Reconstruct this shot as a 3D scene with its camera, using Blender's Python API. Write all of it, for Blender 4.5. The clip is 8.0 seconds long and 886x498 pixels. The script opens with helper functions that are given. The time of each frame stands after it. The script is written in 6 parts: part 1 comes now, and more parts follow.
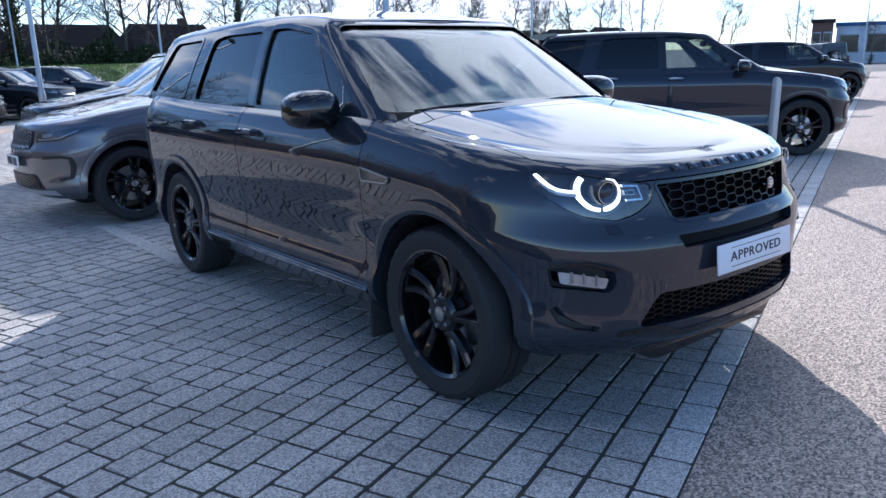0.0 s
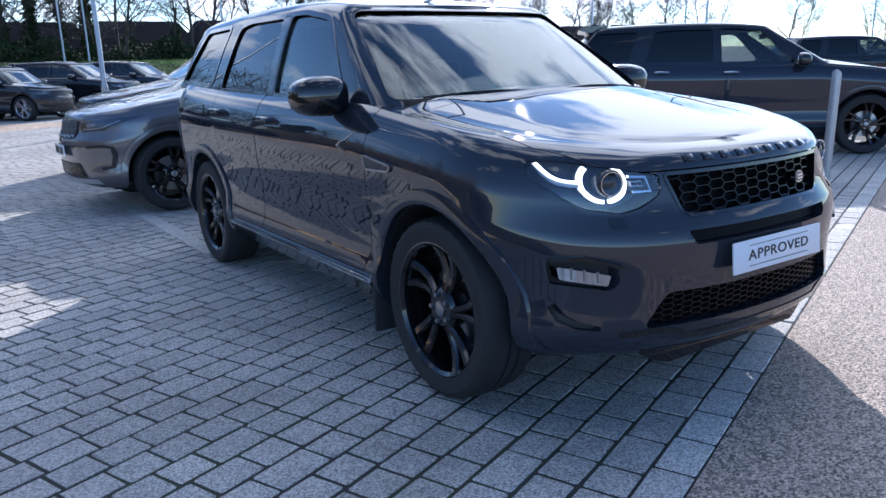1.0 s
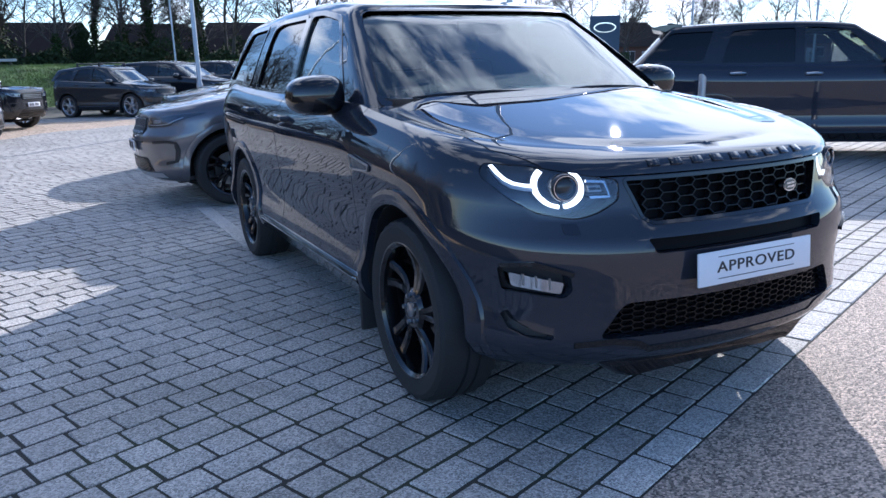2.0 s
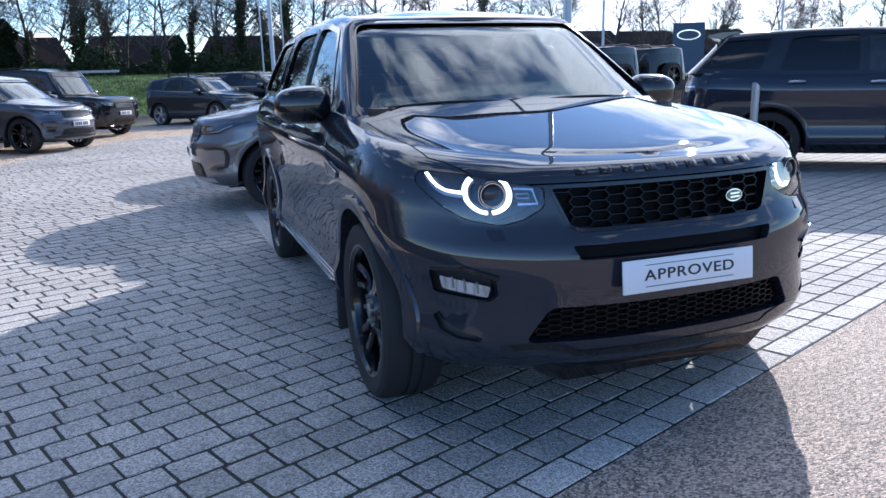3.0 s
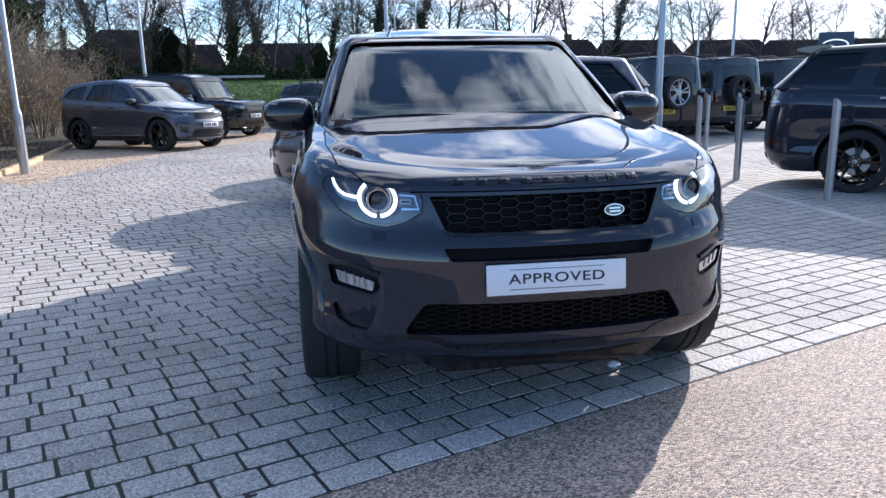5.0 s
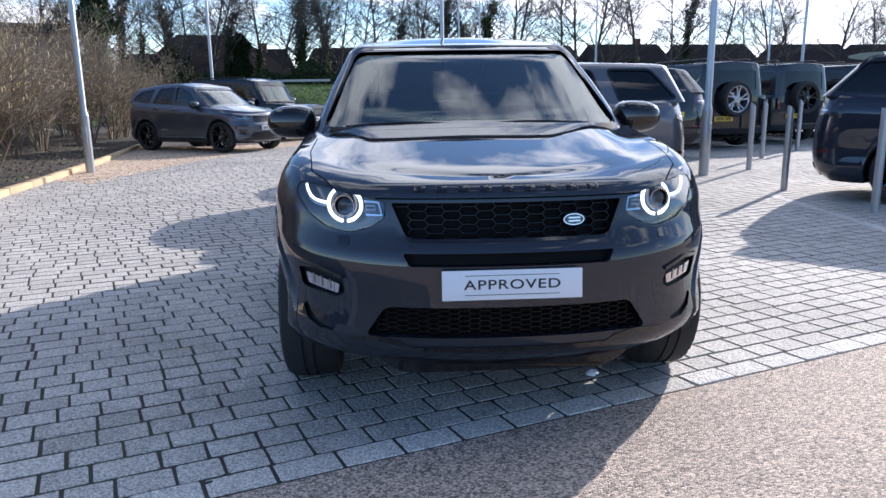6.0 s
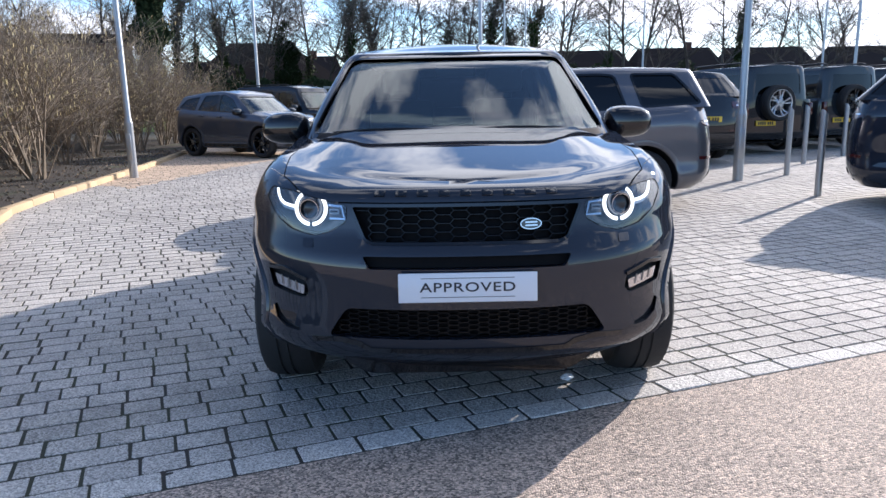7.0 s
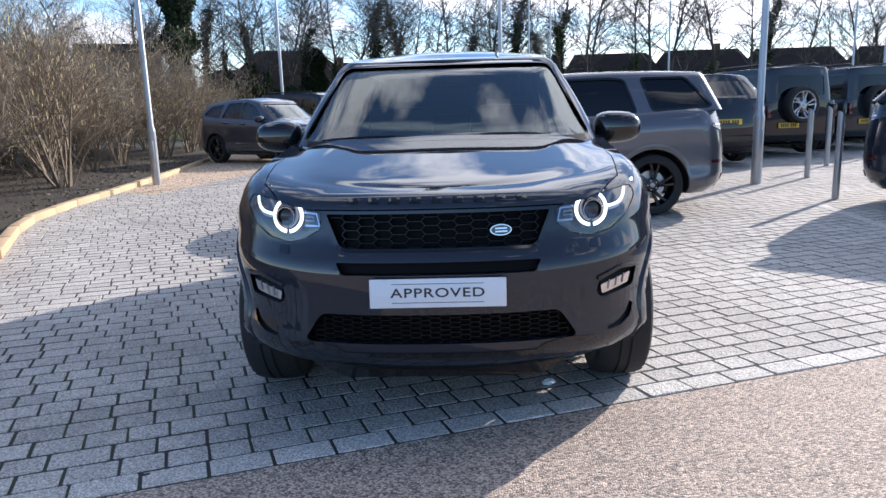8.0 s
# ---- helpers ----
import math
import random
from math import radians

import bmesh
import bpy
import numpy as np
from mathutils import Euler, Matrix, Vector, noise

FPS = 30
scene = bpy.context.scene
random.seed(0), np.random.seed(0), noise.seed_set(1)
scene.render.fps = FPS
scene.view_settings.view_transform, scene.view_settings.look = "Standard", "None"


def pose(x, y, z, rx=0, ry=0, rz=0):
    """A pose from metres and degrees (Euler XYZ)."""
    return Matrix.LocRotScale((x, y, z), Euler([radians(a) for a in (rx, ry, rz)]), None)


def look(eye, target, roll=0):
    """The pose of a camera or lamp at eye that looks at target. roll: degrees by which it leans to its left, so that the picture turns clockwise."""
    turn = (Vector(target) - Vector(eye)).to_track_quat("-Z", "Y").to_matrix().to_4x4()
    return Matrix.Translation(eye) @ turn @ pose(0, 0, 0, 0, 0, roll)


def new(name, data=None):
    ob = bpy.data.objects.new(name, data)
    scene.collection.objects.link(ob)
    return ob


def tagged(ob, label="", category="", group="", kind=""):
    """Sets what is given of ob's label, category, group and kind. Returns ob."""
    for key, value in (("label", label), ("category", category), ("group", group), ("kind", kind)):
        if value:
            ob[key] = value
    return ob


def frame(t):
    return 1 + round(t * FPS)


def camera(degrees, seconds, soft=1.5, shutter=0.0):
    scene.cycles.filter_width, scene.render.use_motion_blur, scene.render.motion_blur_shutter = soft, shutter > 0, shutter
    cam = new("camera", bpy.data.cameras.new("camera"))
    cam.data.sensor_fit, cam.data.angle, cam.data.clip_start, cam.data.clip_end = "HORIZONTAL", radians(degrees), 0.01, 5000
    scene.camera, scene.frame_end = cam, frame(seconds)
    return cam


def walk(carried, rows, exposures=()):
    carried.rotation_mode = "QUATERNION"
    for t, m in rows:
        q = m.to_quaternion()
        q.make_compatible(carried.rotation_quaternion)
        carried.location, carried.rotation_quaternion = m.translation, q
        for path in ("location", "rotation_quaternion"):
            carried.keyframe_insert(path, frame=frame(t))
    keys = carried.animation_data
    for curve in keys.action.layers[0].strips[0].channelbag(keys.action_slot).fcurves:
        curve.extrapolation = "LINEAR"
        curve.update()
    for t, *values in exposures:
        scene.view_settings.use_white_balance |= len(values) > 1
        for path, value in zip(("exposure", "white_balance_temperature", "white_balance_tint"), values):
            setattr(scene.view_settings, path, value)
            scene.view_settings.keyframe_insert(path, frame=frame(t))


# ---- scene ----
cam = camera(61.5, 8.0)
# the paving falls gently away from the camera; plan figures are given in its plane
SLOPE = pose(0, 0, 0, -1.7, 0, 0)
PATH = [
    (0, (-2.65, -1.481, 1.321), (-1.468, 0.065, 0.858), -2.2),
    (0.5, (-2.603, -1.487, 1.306), (-1.473, 0.096, 0.84), -2.2),
    (1, (-2.399, -1.515, 1.267), (-1.345, 0.12, 0.801), -2.1),
    (1.5, (-2.133, -1.609, 1.258), (-1.188, 0.092, 0.794), -2.1),
    (1.7, (-2.066, -1.652, 1.253), (-1.167, 0.074, 0.792), -2.0),
    (2.8, (-1.657, -1.971, 1.247), (-0.993, -0.136, 0.809), -2.1),
    (3, (-1.554, -2.025, 1.242), (-0.928, -0.174, 0.814), -2.1),
    (3.5, (-1.372, -2.189, 1.248), (-0.833, -0.308, 0.833), -2.0),
    (4, (-1.206, -2.35, 1.254), (-0.745, -0.446, 0.849), -1.8),
    (4.2, (-1.127, -2.381, 1.25), (-0.698, -0.469, 0.848), -1.7),
    (5.3, (-0.662, -2.58, 1.263), (-0.436, -0.633, 0.866), -1.0),
    (5.5, (-0.593, -2.617, 1.27), (-0.402, -0.665, 0.876), -0.9),
    (6, (-0.401, -2.64, 1.269), (-0.292, -0.681, 0.883), -0.8),
    (6.5, (-0.195, -2.644, 1.27), (-0.163, -0.68, 0.893), -0.9),
    (7, (-0.057, -2.708, 1.267), (-0.081, -0.742, 0.897), -1.1),
    (7.5, (0.059, -2.757, 1.274), (-0.011, -0.791, 0.913), -1.4),
    (8, (0.166, -2.744, 1.276), (0.065, -0.779, 0.92), -1.7),
]
walk(cam, [(t, SLOPE @ look(eye, target, roll)) for t, eye, target, roll in PATH],
     exposures=((0, 1.26, 5310, 13), (1.7, 1.3, 5270, 13), (3.5, 1.3, 5480, 13), (5.5, 1.3, 5700, 13), (8, 1.3, 5900, 13)))


# ---------------------------------------------------------------- light
SUN_AZ = math.atan2(0.655, 0.755)
SUN_EL = radians(21.5)
to_sun = Vector((math.sin(SUN_AZ) * math.cos(SUN_EL), math.cos(SUN_AZ) * math.cos(SUN_EL), math.sin(SUN_EL)))

world = bpy.data.worlds.new("sky")
scene.world = world
world.use_nodes = True
wn, wl = world.node_tree.nodes, world.node_tree.links
wn.clear()
sky = wn.new("ShaderNodeTexSky")
sky.sky_type, sky.sun_disc = "NISHITA", False
sky.sun_elevation, sky.sun_rotation = SUN_EL, SUN_AZ
sky.air_density, sky.dust_density, sky.ozone_density = 0.8, 0.03, 2.0
coord = wn.new("ShaderNodeTexCoord")
stretch = wn.new("ShaderNodeMapping")
stretch.inputs["Scale"].default_value = (1.0, 1.0, 2.4)
stretch.inputs["Location"].default_value = (0.9, 0.35, 0.2)
cloud = wn.new("ShaderNodeTexNoise")
cloud.inputs["Scale"].default_value, cloud.inputs["Detail"].default_value = 3.0, 10.0
cloud.inputs["Roughness"].default_value = 0.55
ramp = wn.new("ShaderNodeValToRGB")
ramp.color_ramp.elements[0].position, ramp.color_ramp.elements[1].position = 0.575, 0.665
white = wn.new("ShaderNodeMix")
white.data_type = "RGBA"
white.inputs["B"].default_value = (7.0, 6.9, 6.9, 1)
back = wn.new("ShaderNodeBackground")
back.inputs["Strength"].default_value = 0.095
wout = wn.new("ShaderNodeOutputWorld")
wl.new(coord.outputs["Generated"], stretch.inputs["Vector"])
wl.new(stretch.outputs["Vector"], cloud.inputs["Vector"])
wl.new(ramp.outputs["Color"], white.inputs["Factor"])
# clouds shine more the nearer they stand to the sun
toward = wn.new("ShaderNodeVectorMath")
toward.operation = "DOT_PRODUCT"
toward.inputs[1].default_value = to_sun
halo = wn.new("ShaderNodeMapRange")
halo.interpolation_type = "SMOOTHSTEP"
halo.inputs["From Min"].default_value, halo.inputs["From Max"].default_value = 0.3, 1.0
halo.inputs["To Min"].default_value, halo.inputs["To Max"].default_value = 0.95, 1.6
shine = wn.new("ShaderNodeMix")
shine.data_type, shine.blend_type = "RGBA", "MULTIPLY"
shine.inputs["Factor"].default_value = 1.0
shine.inputs["A"].default_value = (7.0, 6.9, 6.9, 1)
wl.new(coord.outputs["Generated"], toward.inputs[0])
wl.new(toward.outputs["Value"], halo.inputs["Value"])
cover = wn.new("ShaderNodeMath")
cover.operation = "MULTIPLY_ADD"
cover.inputs[1].default_value = 0.14
wl.new(toward.outputs["Value"], cover.inputs[0])
wl.new(cloud.outputs["Fac"], cover.inputs[2])
wl.new(cover.outputs[0], ramp.inputs["Fac"])
wl.new(halo.outputs["Result"], shine.inputs["B"])
wl.new(shine.outputs["Result"], white.inputs["B"])
wl.new(sky.outputs["Color"], white.inputs["A"])
wl.new(white.outputs["Result"], back.inputs["Color"])
wl.new(back.outputs["Background"], wout.inputs["Surface"])

sun = new("sun", bpy.data.lights.new("sun", "SUN"))
sun.data.energy, sun.data.angle, sun.data.color = 3.2, radians(0.5), (1.0, 0.87, 0.73)
sun.matrix_basis = look(to_sun * 60, (0, 0, 0))


# ---------------------------------------------------------------- materials
def mat(name, colour, rough=0.5, metal=0.0, vary=0.15, scale=6.0, fine=60.0, bump=0.0, coat=0.0, per_piece=0.0,
        island=0.0, second=None, mix_scale=2.0, mix_at=(0.45, 0.6), spec=0.5, speckle=0.0, grit=330.0, place=False):
    """A surface: base colour with two scales of variation, optional second colour in patches, fine relief and clear coat."""
    m = bpy.data.materials.new(name)
    m.use_nodes = True
    n, l = m.node_tree.nodes, m.node_tree.links
    b = n["Principled BSDF"]
    b.inputs["Roughness"].default_value, b.inputs["Metallic"].default_value = rough, metal
    b.inputs["Coat Weight"].default_value, b.inputs["Coat Roughness"].default_value = coat, 0.02
    b.inputs["Specular IOR Level"].default_value = spec
    tc = n.new("ShaderNodeTexCoord")
    big, small = n.new("ShaderNodeTexNoise"), n.new("ShaderNodeTexNoise")
    big.inputs["Scale"].default_value, small.inputs["Scale"].default_value = scale, fine
    big.inputs["Detail"].default_value, small.inputs["Detail"].default_value = 4, 3
    where = n.new("ShaderNodeNewGeometry").outputs["Position"] if place else tc.outputs["Object"]
    for t in (big, small):
        l.new(where, t.inputs["Vector"])
    add = n.new("ShaderNodeMath")
    add.operation = "ADD"
    l.new(big.outputs["Fac"], add.inputs[0])
    l.new(small.outputs["Fac"], add.inputs[1])
    value = add.outputs[0]
    if per_piece or island:
        src = n.new("ShaderNodeObjectInfo" if per_piece else "ShaderNodeNewGeometry")
        out = src.outputs["Random" if per_piece else "Random Per Island"]
        k = n.new("ShaderNodeMath")
        k.operation = "MULTIPLY_ADD"
        k.inputs[1].default_value = (per_piece or island) / max(vary, 0.01)
        l.new(out, k.inputs[0])
        l.new(value, k.inputs[2])
        value = k.outputs[0]
    gain = n.new("ShaderNodeMath")
    gain.operation = "MULTIPLY_ADD"
    gain.inputs[1].default_value = vary
    gain.inputs[2].default_value = 1 - vary - 0.5 * (per_piece or island)
    l.new(value, gain.inputs[0])
    col = n.new("ShaderNodeMix")
    col.data_type, col.blend_type = "RGBA", "MULTIPLY"
    col.inputs["Factor"].default_value = 1.0
    col.inputs["A"].default_value = (*colour, 1)
    if second:
        patch = n.new("ShaderNodeTexNoise")
        patch.inputs["Scale"].default_value, patch.inputs["Detail"].default_value = mix_scale, 5
        l.new(where, patch.inputs["Vector"])
        r = n.new("ShaderNodeMapRange")
        r.inputs["From Min"].default_value, r.inputs["From Max"].default_value = mix_at
        l.new(patch.outputs["Fac"], r.inputs["Value"])
        two = n.new("ShaderNodeMix")
        two.data_type = "RGBA"
        two.inputs["A"].default_value, two.inputs["B"].default_value = (*colour, 1), (*second, 1)
        l.new(r.outputs["Result"], two.inputs["Factor"])
        l.new(two.outputs["Result"], col.inputs["A"])
    l.new(gain.outputs[0], col.inputs["B"])
    out = col.outputs["Result"]
    if speckle:
        dots = n.new("ShaderNodeTexVoronoi")
        dots.inputs["Scale"].default_value = grit
        l.new(where, dots.inputs["Vector"])
        one = n.new("ShaderNodeSeparateColor")
        l.new(dots.outputs["Color"], one.inputs[0])
        span = n.new("ShaderNodeMapRange")
        span.inputs["To Min"].default_value, span.inputs["To Max"].default_value = 1 - speckle, 1 + speckle
        l.new(one.outputs[0], span.inputs["Value"])
        dotted = n.new("ShaderNodeMix")
        dotted.data_type, dotted.blend_type = "RGBA", "MULTIPLY"
        dotted.inputs["Factor"].default_value = 1.0
        l.new(out, dotted.inputs["A"])
        l.new(span.outputs["Result"], dotted.inputs["B"])
        out = dotted.outputs["Result"]
    l.new(out, b.inputs["Base Color"])
    if bump:
        bp = n.new("ShaderNodeBump")
        bp.inputs["Strength"].default_value, bp.inputs["Distance"].default_value = bump, 0.01
        l.new(small.outputs["Fac"], bp.inputs["Height"])
        l.new(bp.outputs["Normal"], b.inputs["Normal"])
    return m


def glass_mat(name, tint, rough=0.0):
    """Clear or tinted sheet glass: lets light through by its tint, with gloss by Fresnel."""
    m = bpy.data.materials.new(name)
    m.use_nodes = True
    n, l = m.node_tree.nodes, m.node_tree.links
    n.clear()
    t, g, f, mix, o = (n.new("ShaderNode" + k) for k in ("BsdfTransparent", "BsdfGlossy", "LayerWeight", "MixShader", "OutputMaterial"))
    rise, gain = n.new("ShaderNodeMath"), n.new("ShaderNodeMath")
    rise.operation, gain.operation = "POWER", "MULTIPLY_ADD"
    rise.inputs[1].default_value = 3.7
    gain.inputs[1].default_value, gain.inputs[2].default_value = 0.88, 0.065
    t.inputs["Color"].default_value = (*tint, 1)
    g.inputs["Roughness"].default_value = rough
    f.inputs["Blend"].default_value = 0.5
    l.new(f.outputs["Facing"], rise.inputs[0])
    l.new(rise.outputs[0], gain.inputs[0])
    l.new(gain.outputs[0], mix.inputs[0])
    l.new(t.outputs[0], mix.inputs[1])
    l.new(g.outputs[0], mix.inputs[2])
    l.new(mix.outputs[0], o.inputs["Surface"])
    return m


def glow(name, colour, strength):
    m = bpy.data.materials.new(name)
    m.use_nodes = True
    b = m.node_tree.nodes["Principled BSDF"]
    b.inputs["Base Color"].default_value = (*colour, 1)
    b.inputs["Emission Color"].default_value, b.inputs["Emission Strength"].default_value = (*colour, 1), strength
    return m


def paint(name, colour, metal=0.0, rough=0.4, spec=0.0):
    m = mat(name, colour, rough, metal, vary=0.06, scale=1.2, fine=420, coat=1.0, spec=spec)
    b = m.node_tree.nodes["Principled BSDF"]
    b.inputs["Coat Roughness"].default_value, b.inputs["Coat IOR"].default_value = 0.012, 1.6
    return m


PAINT_MAIN = paint("dark_grey_metallic_paint", (0.021, 0.024, 0.033))
PAINT_SILVER = paint("bronze_silver_paint", (0.14, 0.14, 0.155), 0.6, 0.35)
LIP_SILVER = mat("silver_lip_plastic", (0.5, 0.5, 0.52), 0.35, 0.3, vary=0.06)
LAMP_PLAIN = mat("smoked_headlamp", (0.05, 0.054, 0.065), 0.2, 0.2, vary=0.15, scale=12)
PAINT_BLACK = paint("black_paint", (0.012, 0.014, 0.018))
PAINT_NAVY = paint("navy_paint", (0.017, 0.022, 0.035))
GRILLE_BLACK = mat("deep_black_grille", (0.004, 0.004, 0.005), 0.6, vary=0.1, spec=0.12)
GRILLE_BAR = mat("black_grille_bar", (0.009, 0.009, 0.010), 0.22, vary=0.08, spec=0.22)
PAINT_GREY = paint("grey_paint", (0.085, 0.095, 0.12), 0.5, 0.3)
PAINT_DARKGREEN = paint("dark_slate_paint", (0.02, 0.026, 0.032))
BLACK_PLASTIC = mat("black_plastic", (0.012, 0.012, 0.013), 0.5, vary=0.1, fine=300, bump=0.15)
GLOSS_BLACK = mat("gloss_black_trim", (0.006, 0.006, 0.007), 0.12, vary=0.05, coat=0.6)
RUBBER = mat("tyre_rubber", (0.018, 0.018, 0.019), 0.75, vary=0.2, fine=180, bump=0.25)
LINER = mat("wheel_arch_liner", (0.008, 0.008, 0.009), 0.85, vary=0.2)
RIM_BLACK = mat("gloss_black_rim", (0.012, 0.012, 0.014), 0.18, 0.6, vary=0.08, coat=0.7)
RIM_SILVER = mat("silver_rim", (0.5, 0.5, 0.52), 0.28, 0.9, vary=0.08)
STEEL = mat("machined_steel", (0.42, 0.42, 0.43), 0.35, 1.0, vary=0.12, fine=160)
CHROME = mat("chrome", (0.75, 0.75, 0.77), 0.08, 1.0, vary=0.03)
SATIN = mat("satin_silver_trim", (0.35, 0.36, 0.38), 0.3, 0.9, vary=0.05)
GLASS = glass_mat("windscreen_glass", (0.62, 0.68, 0.66))
GLASS_SIDE = glass_mat("side_window_glass", (0.68, 0.72, 0.72))
GLASS_DARK = glass_mat("privacy_glass", (0.05, 0.055, 0.06))
GLASS_CLEAR = glass_mat("clear_lens", (0.9, 0.92, 0.94))
LAMP_WHITE = glow("daytime_running_light", (1.0, 0.97, 0.88), 1.5)
LAMP_BOWL = mat("headlamp_reflector", (0.055, 0.058, 0.066), 0.2, 0.5, vary=0.2, scale=14)
TAIL_RED = mat("tail_lamp_red", (0.07, 0.008, 0.01), 0.1, vary=0.08, coat=0.8)
INTERIOR = mat("dark_leather", (0.025, 0.025, 0.027), 0.55, vary=0.15, fine=220, bump=0.1)
INTERIOR_PALE = mat("pale_headlining", (0.35, 0.34, 0.32), 0.9, vary=0.1)
PLATE_WHITE = mat("white_plate", (0.78, 0.79, 0.82), 0.35, vary=0.03)
PLATE_YELLOW = mat("yellow_plate", (0.75, 0.5, 0.03), 0.35, vary=0.05)
PLATE_INK = mat("plate_lettering", (0.02, 0.02, 0.025), 0.5, vary=0.05)
BADGE_GREEN = mat("badge_enamel", (0.05, 0.06, 0.06), 0.2, vary=0.05, coat=0.5)

BLOCK = mat("grey_paving_block", (0.45, 0.423, 0.385), 0.85, vary=0.3, scale=7.0, fine=70, bump=1.0, per_piece=0.16, speckle=0.5, grit=170, place=True, second=(0.37, 0.345, 0.31), mix_scale=1.3)
BLOCK_FAR = mat("grey_paving_block_far", (0.455, 0.428, 0.39), 0.85, vary=0.28, scale=1.6, fine=60, bump=0.9, island=0.2, speckle=0.4, grit=150, place=True, second=(0.39, 0.365, 0.335), mix_scale=0.5)
BLOCK_PALE = mat("pale_kerb_block", (0.52, 0.495, 0.455), 0.85, vary=0.2, scale=9, fine=60, bump=0.8, per_piece=0.24, speckle=0.5, grit=190, place=True)
BLOCK_TAN = mat("tan_paving_block", (0.56, 0.43, 0.31), 0.85, vary=0.2, scale=2, fine=90, bump=0.5, island=0.25)
JOINT = mat("jointing_sand", (0.036, 0.033, 0.028), 0.95, vary=0.35, scale=2, fine=60, second=(0.040, 0.046, 0.024), mix_scale=1.6)
KERB_YELLOW = mat("buff_kerb_concrete", (0.50, 0.37, 0.22), 0.85, vary=0.18, scale=3, fine=90, bump=0.5, per_piece=0.12)


def resin_gravel():
    """Bound gravel: small pale and dark stones by Voronoi cells."""
    m = mat("resin_bound_gravel", (0.36, 0.33, 0.30), 0.8, vary=0.16, scale=0.7, fine=9)
    n, l = m.node_tree.nodes, m.node_tree.links
    b = n["Principled BSDF"]
    tc = n.new("ShaderNodeTexCoord")
    v = n.new("ShaderNodeTexVoronoi")
    v.inputs["Scale"].default_value = 125
    l.new(tc.outputs["Object"], v.inputs["Vector"])
    r = n.new("ShaderNodeValToRGB")
    e = r.color_ramp.elements
    e[0].position, e[0].color = 0.0, (0.085, 0.070, 0.060, 1)
    e[1].position, e[1].color = 1.0, (0.74, 0.58, 0.46, 1)
    mid = r.color_ramp.elements.new(0.5)
    mid.color = (0.36, 0.29, 0.235, 1)
    sep = n.new("ShaderNodeSeparateColor")
    l.new(v.outputs["Color"], sep.inputs[0])
    l.new(sep.outputs[0], r.inputs["Fac"])
    mixes = [x for x in n if x.bl_idname == "ShaderNodeMix"]
    l.new(r.outputs["Color"], mixes[0].inputs["A"])
    bp = n.new("ShaderNodeBump")
    bp.inputs["Strength"].default_value, bp.inputs["Distance"].default_value = 0.8, 0.006
    bp.invert = True
    l.new(v.outputs["Distance"], bp.inputs["Height"])
    l.new(bp.outputs["Normal"], b.inputs["Normal"])
    return m


GRAVEL = resin_gravel()
SOIL = mat("bark_mulch_soil", (0.034, 0.027, 0.021), 0.95, vary=0.4, scale=2.5, fine=70, bump=1.0, second=(0.05, 0.055, 0.025), mix_scale=0.9, mix_at=(0.55, 0.7))
GRASS = mat("bank_grass", (0.235, 0.285, 0.075), 0.9, vary=0.35, scale=0.6, fine=14, bump=1.0, second=(0.14, 0.16, 0.05), mix_scale=0.9)
TARMAC = mat("car_park_tarmac", (0.085, 0.085, 0.09), 0.9, vary=0.25, scale=0.5, fine=50, bump=0.5)
GALV = mat("galvanised_steel", (0.42, 0.44, 0.46), 0.42, 0.8, vary=0.15, scale=8, fine=60)
BARK = mat("tree_bark", (0.10, 0.085, 0.072), 0.9, vary=0.35, scale=3, fine=30, bump=0.8)
TWIG = mat("hazel_twig", (0.22, 0.175, 0.125), 0.8, vary=0.3, scale=4, fine=40)
CATKIN = mat("hazel_catkin", (0.55, 0.45, 0.22), 0.8, vary=0.3, scale=6, fine=40)
IVY = mat("ivy_leaf", (0.035, 0.055, 0.018), 0.85, spec=0.15, vary=0.4, scale=2, fine=20, island=0.3)
CONIFER = mat("evergreen_leaf", (0.03, 0.045, 0.02), 0.9, spec=0.1, vary=0.4, scale=1, fine=15, island=0.3)
BRICK_RED = mat("house_brick", (0.17, 0.09, 0.065), 0.9, vary=0.25, scale=1, fine=18)
ROOF_TILE = mat("dark_roof_tile", (0.04, 0.034, 0.033), 1.0, spec=0.05, vary=0.25, scale=1, fine=12, bump=0.4)
RENDER_PALE = mat("pale_render", (0.55, 0.53, 0.5), 0.9, vary=0.12)
FENCE = mat("weathered_timber_fence", (0.075, 0.06, 0.045), 0.9, vary=0.3, scale=2, fine=30)
SIGN_BLUE = mat("slate_blue_sign", (0.06, 0.09, 0.13), 0.6, vary=0.06, spec=0.2)
BUILD_WHITE = mat("white_cladding", (0.6, 0.62, 0.66), 0.5, vary=0.06)
BUILD_BLUE = mat("blue_cladding", (0.05, 0.13, 0.30), 0.5, vary=0.08)
WINDOW_FAR = mat("far_window_glass", (0.03, 0.035, 0.04), 0.08, vary=0.1)


# ---------------------------------------------------------------- building helpers
def gh(y):
    """Height of the ground over the paving's plane, y metres out: the fall eases further off and ends beyond the bank."""
    h = 0.009 * max(0.0, y - 4)
    if y > 48:
        h += 0.0207 * (y - 48)
    return h


def spot(x, y, turn=0.0, up=0.0):
    """Standing on the sloping ground, square to it."""
    return SLOPE @ pose(x, y, gh(y) + up, 0, 0, turn)


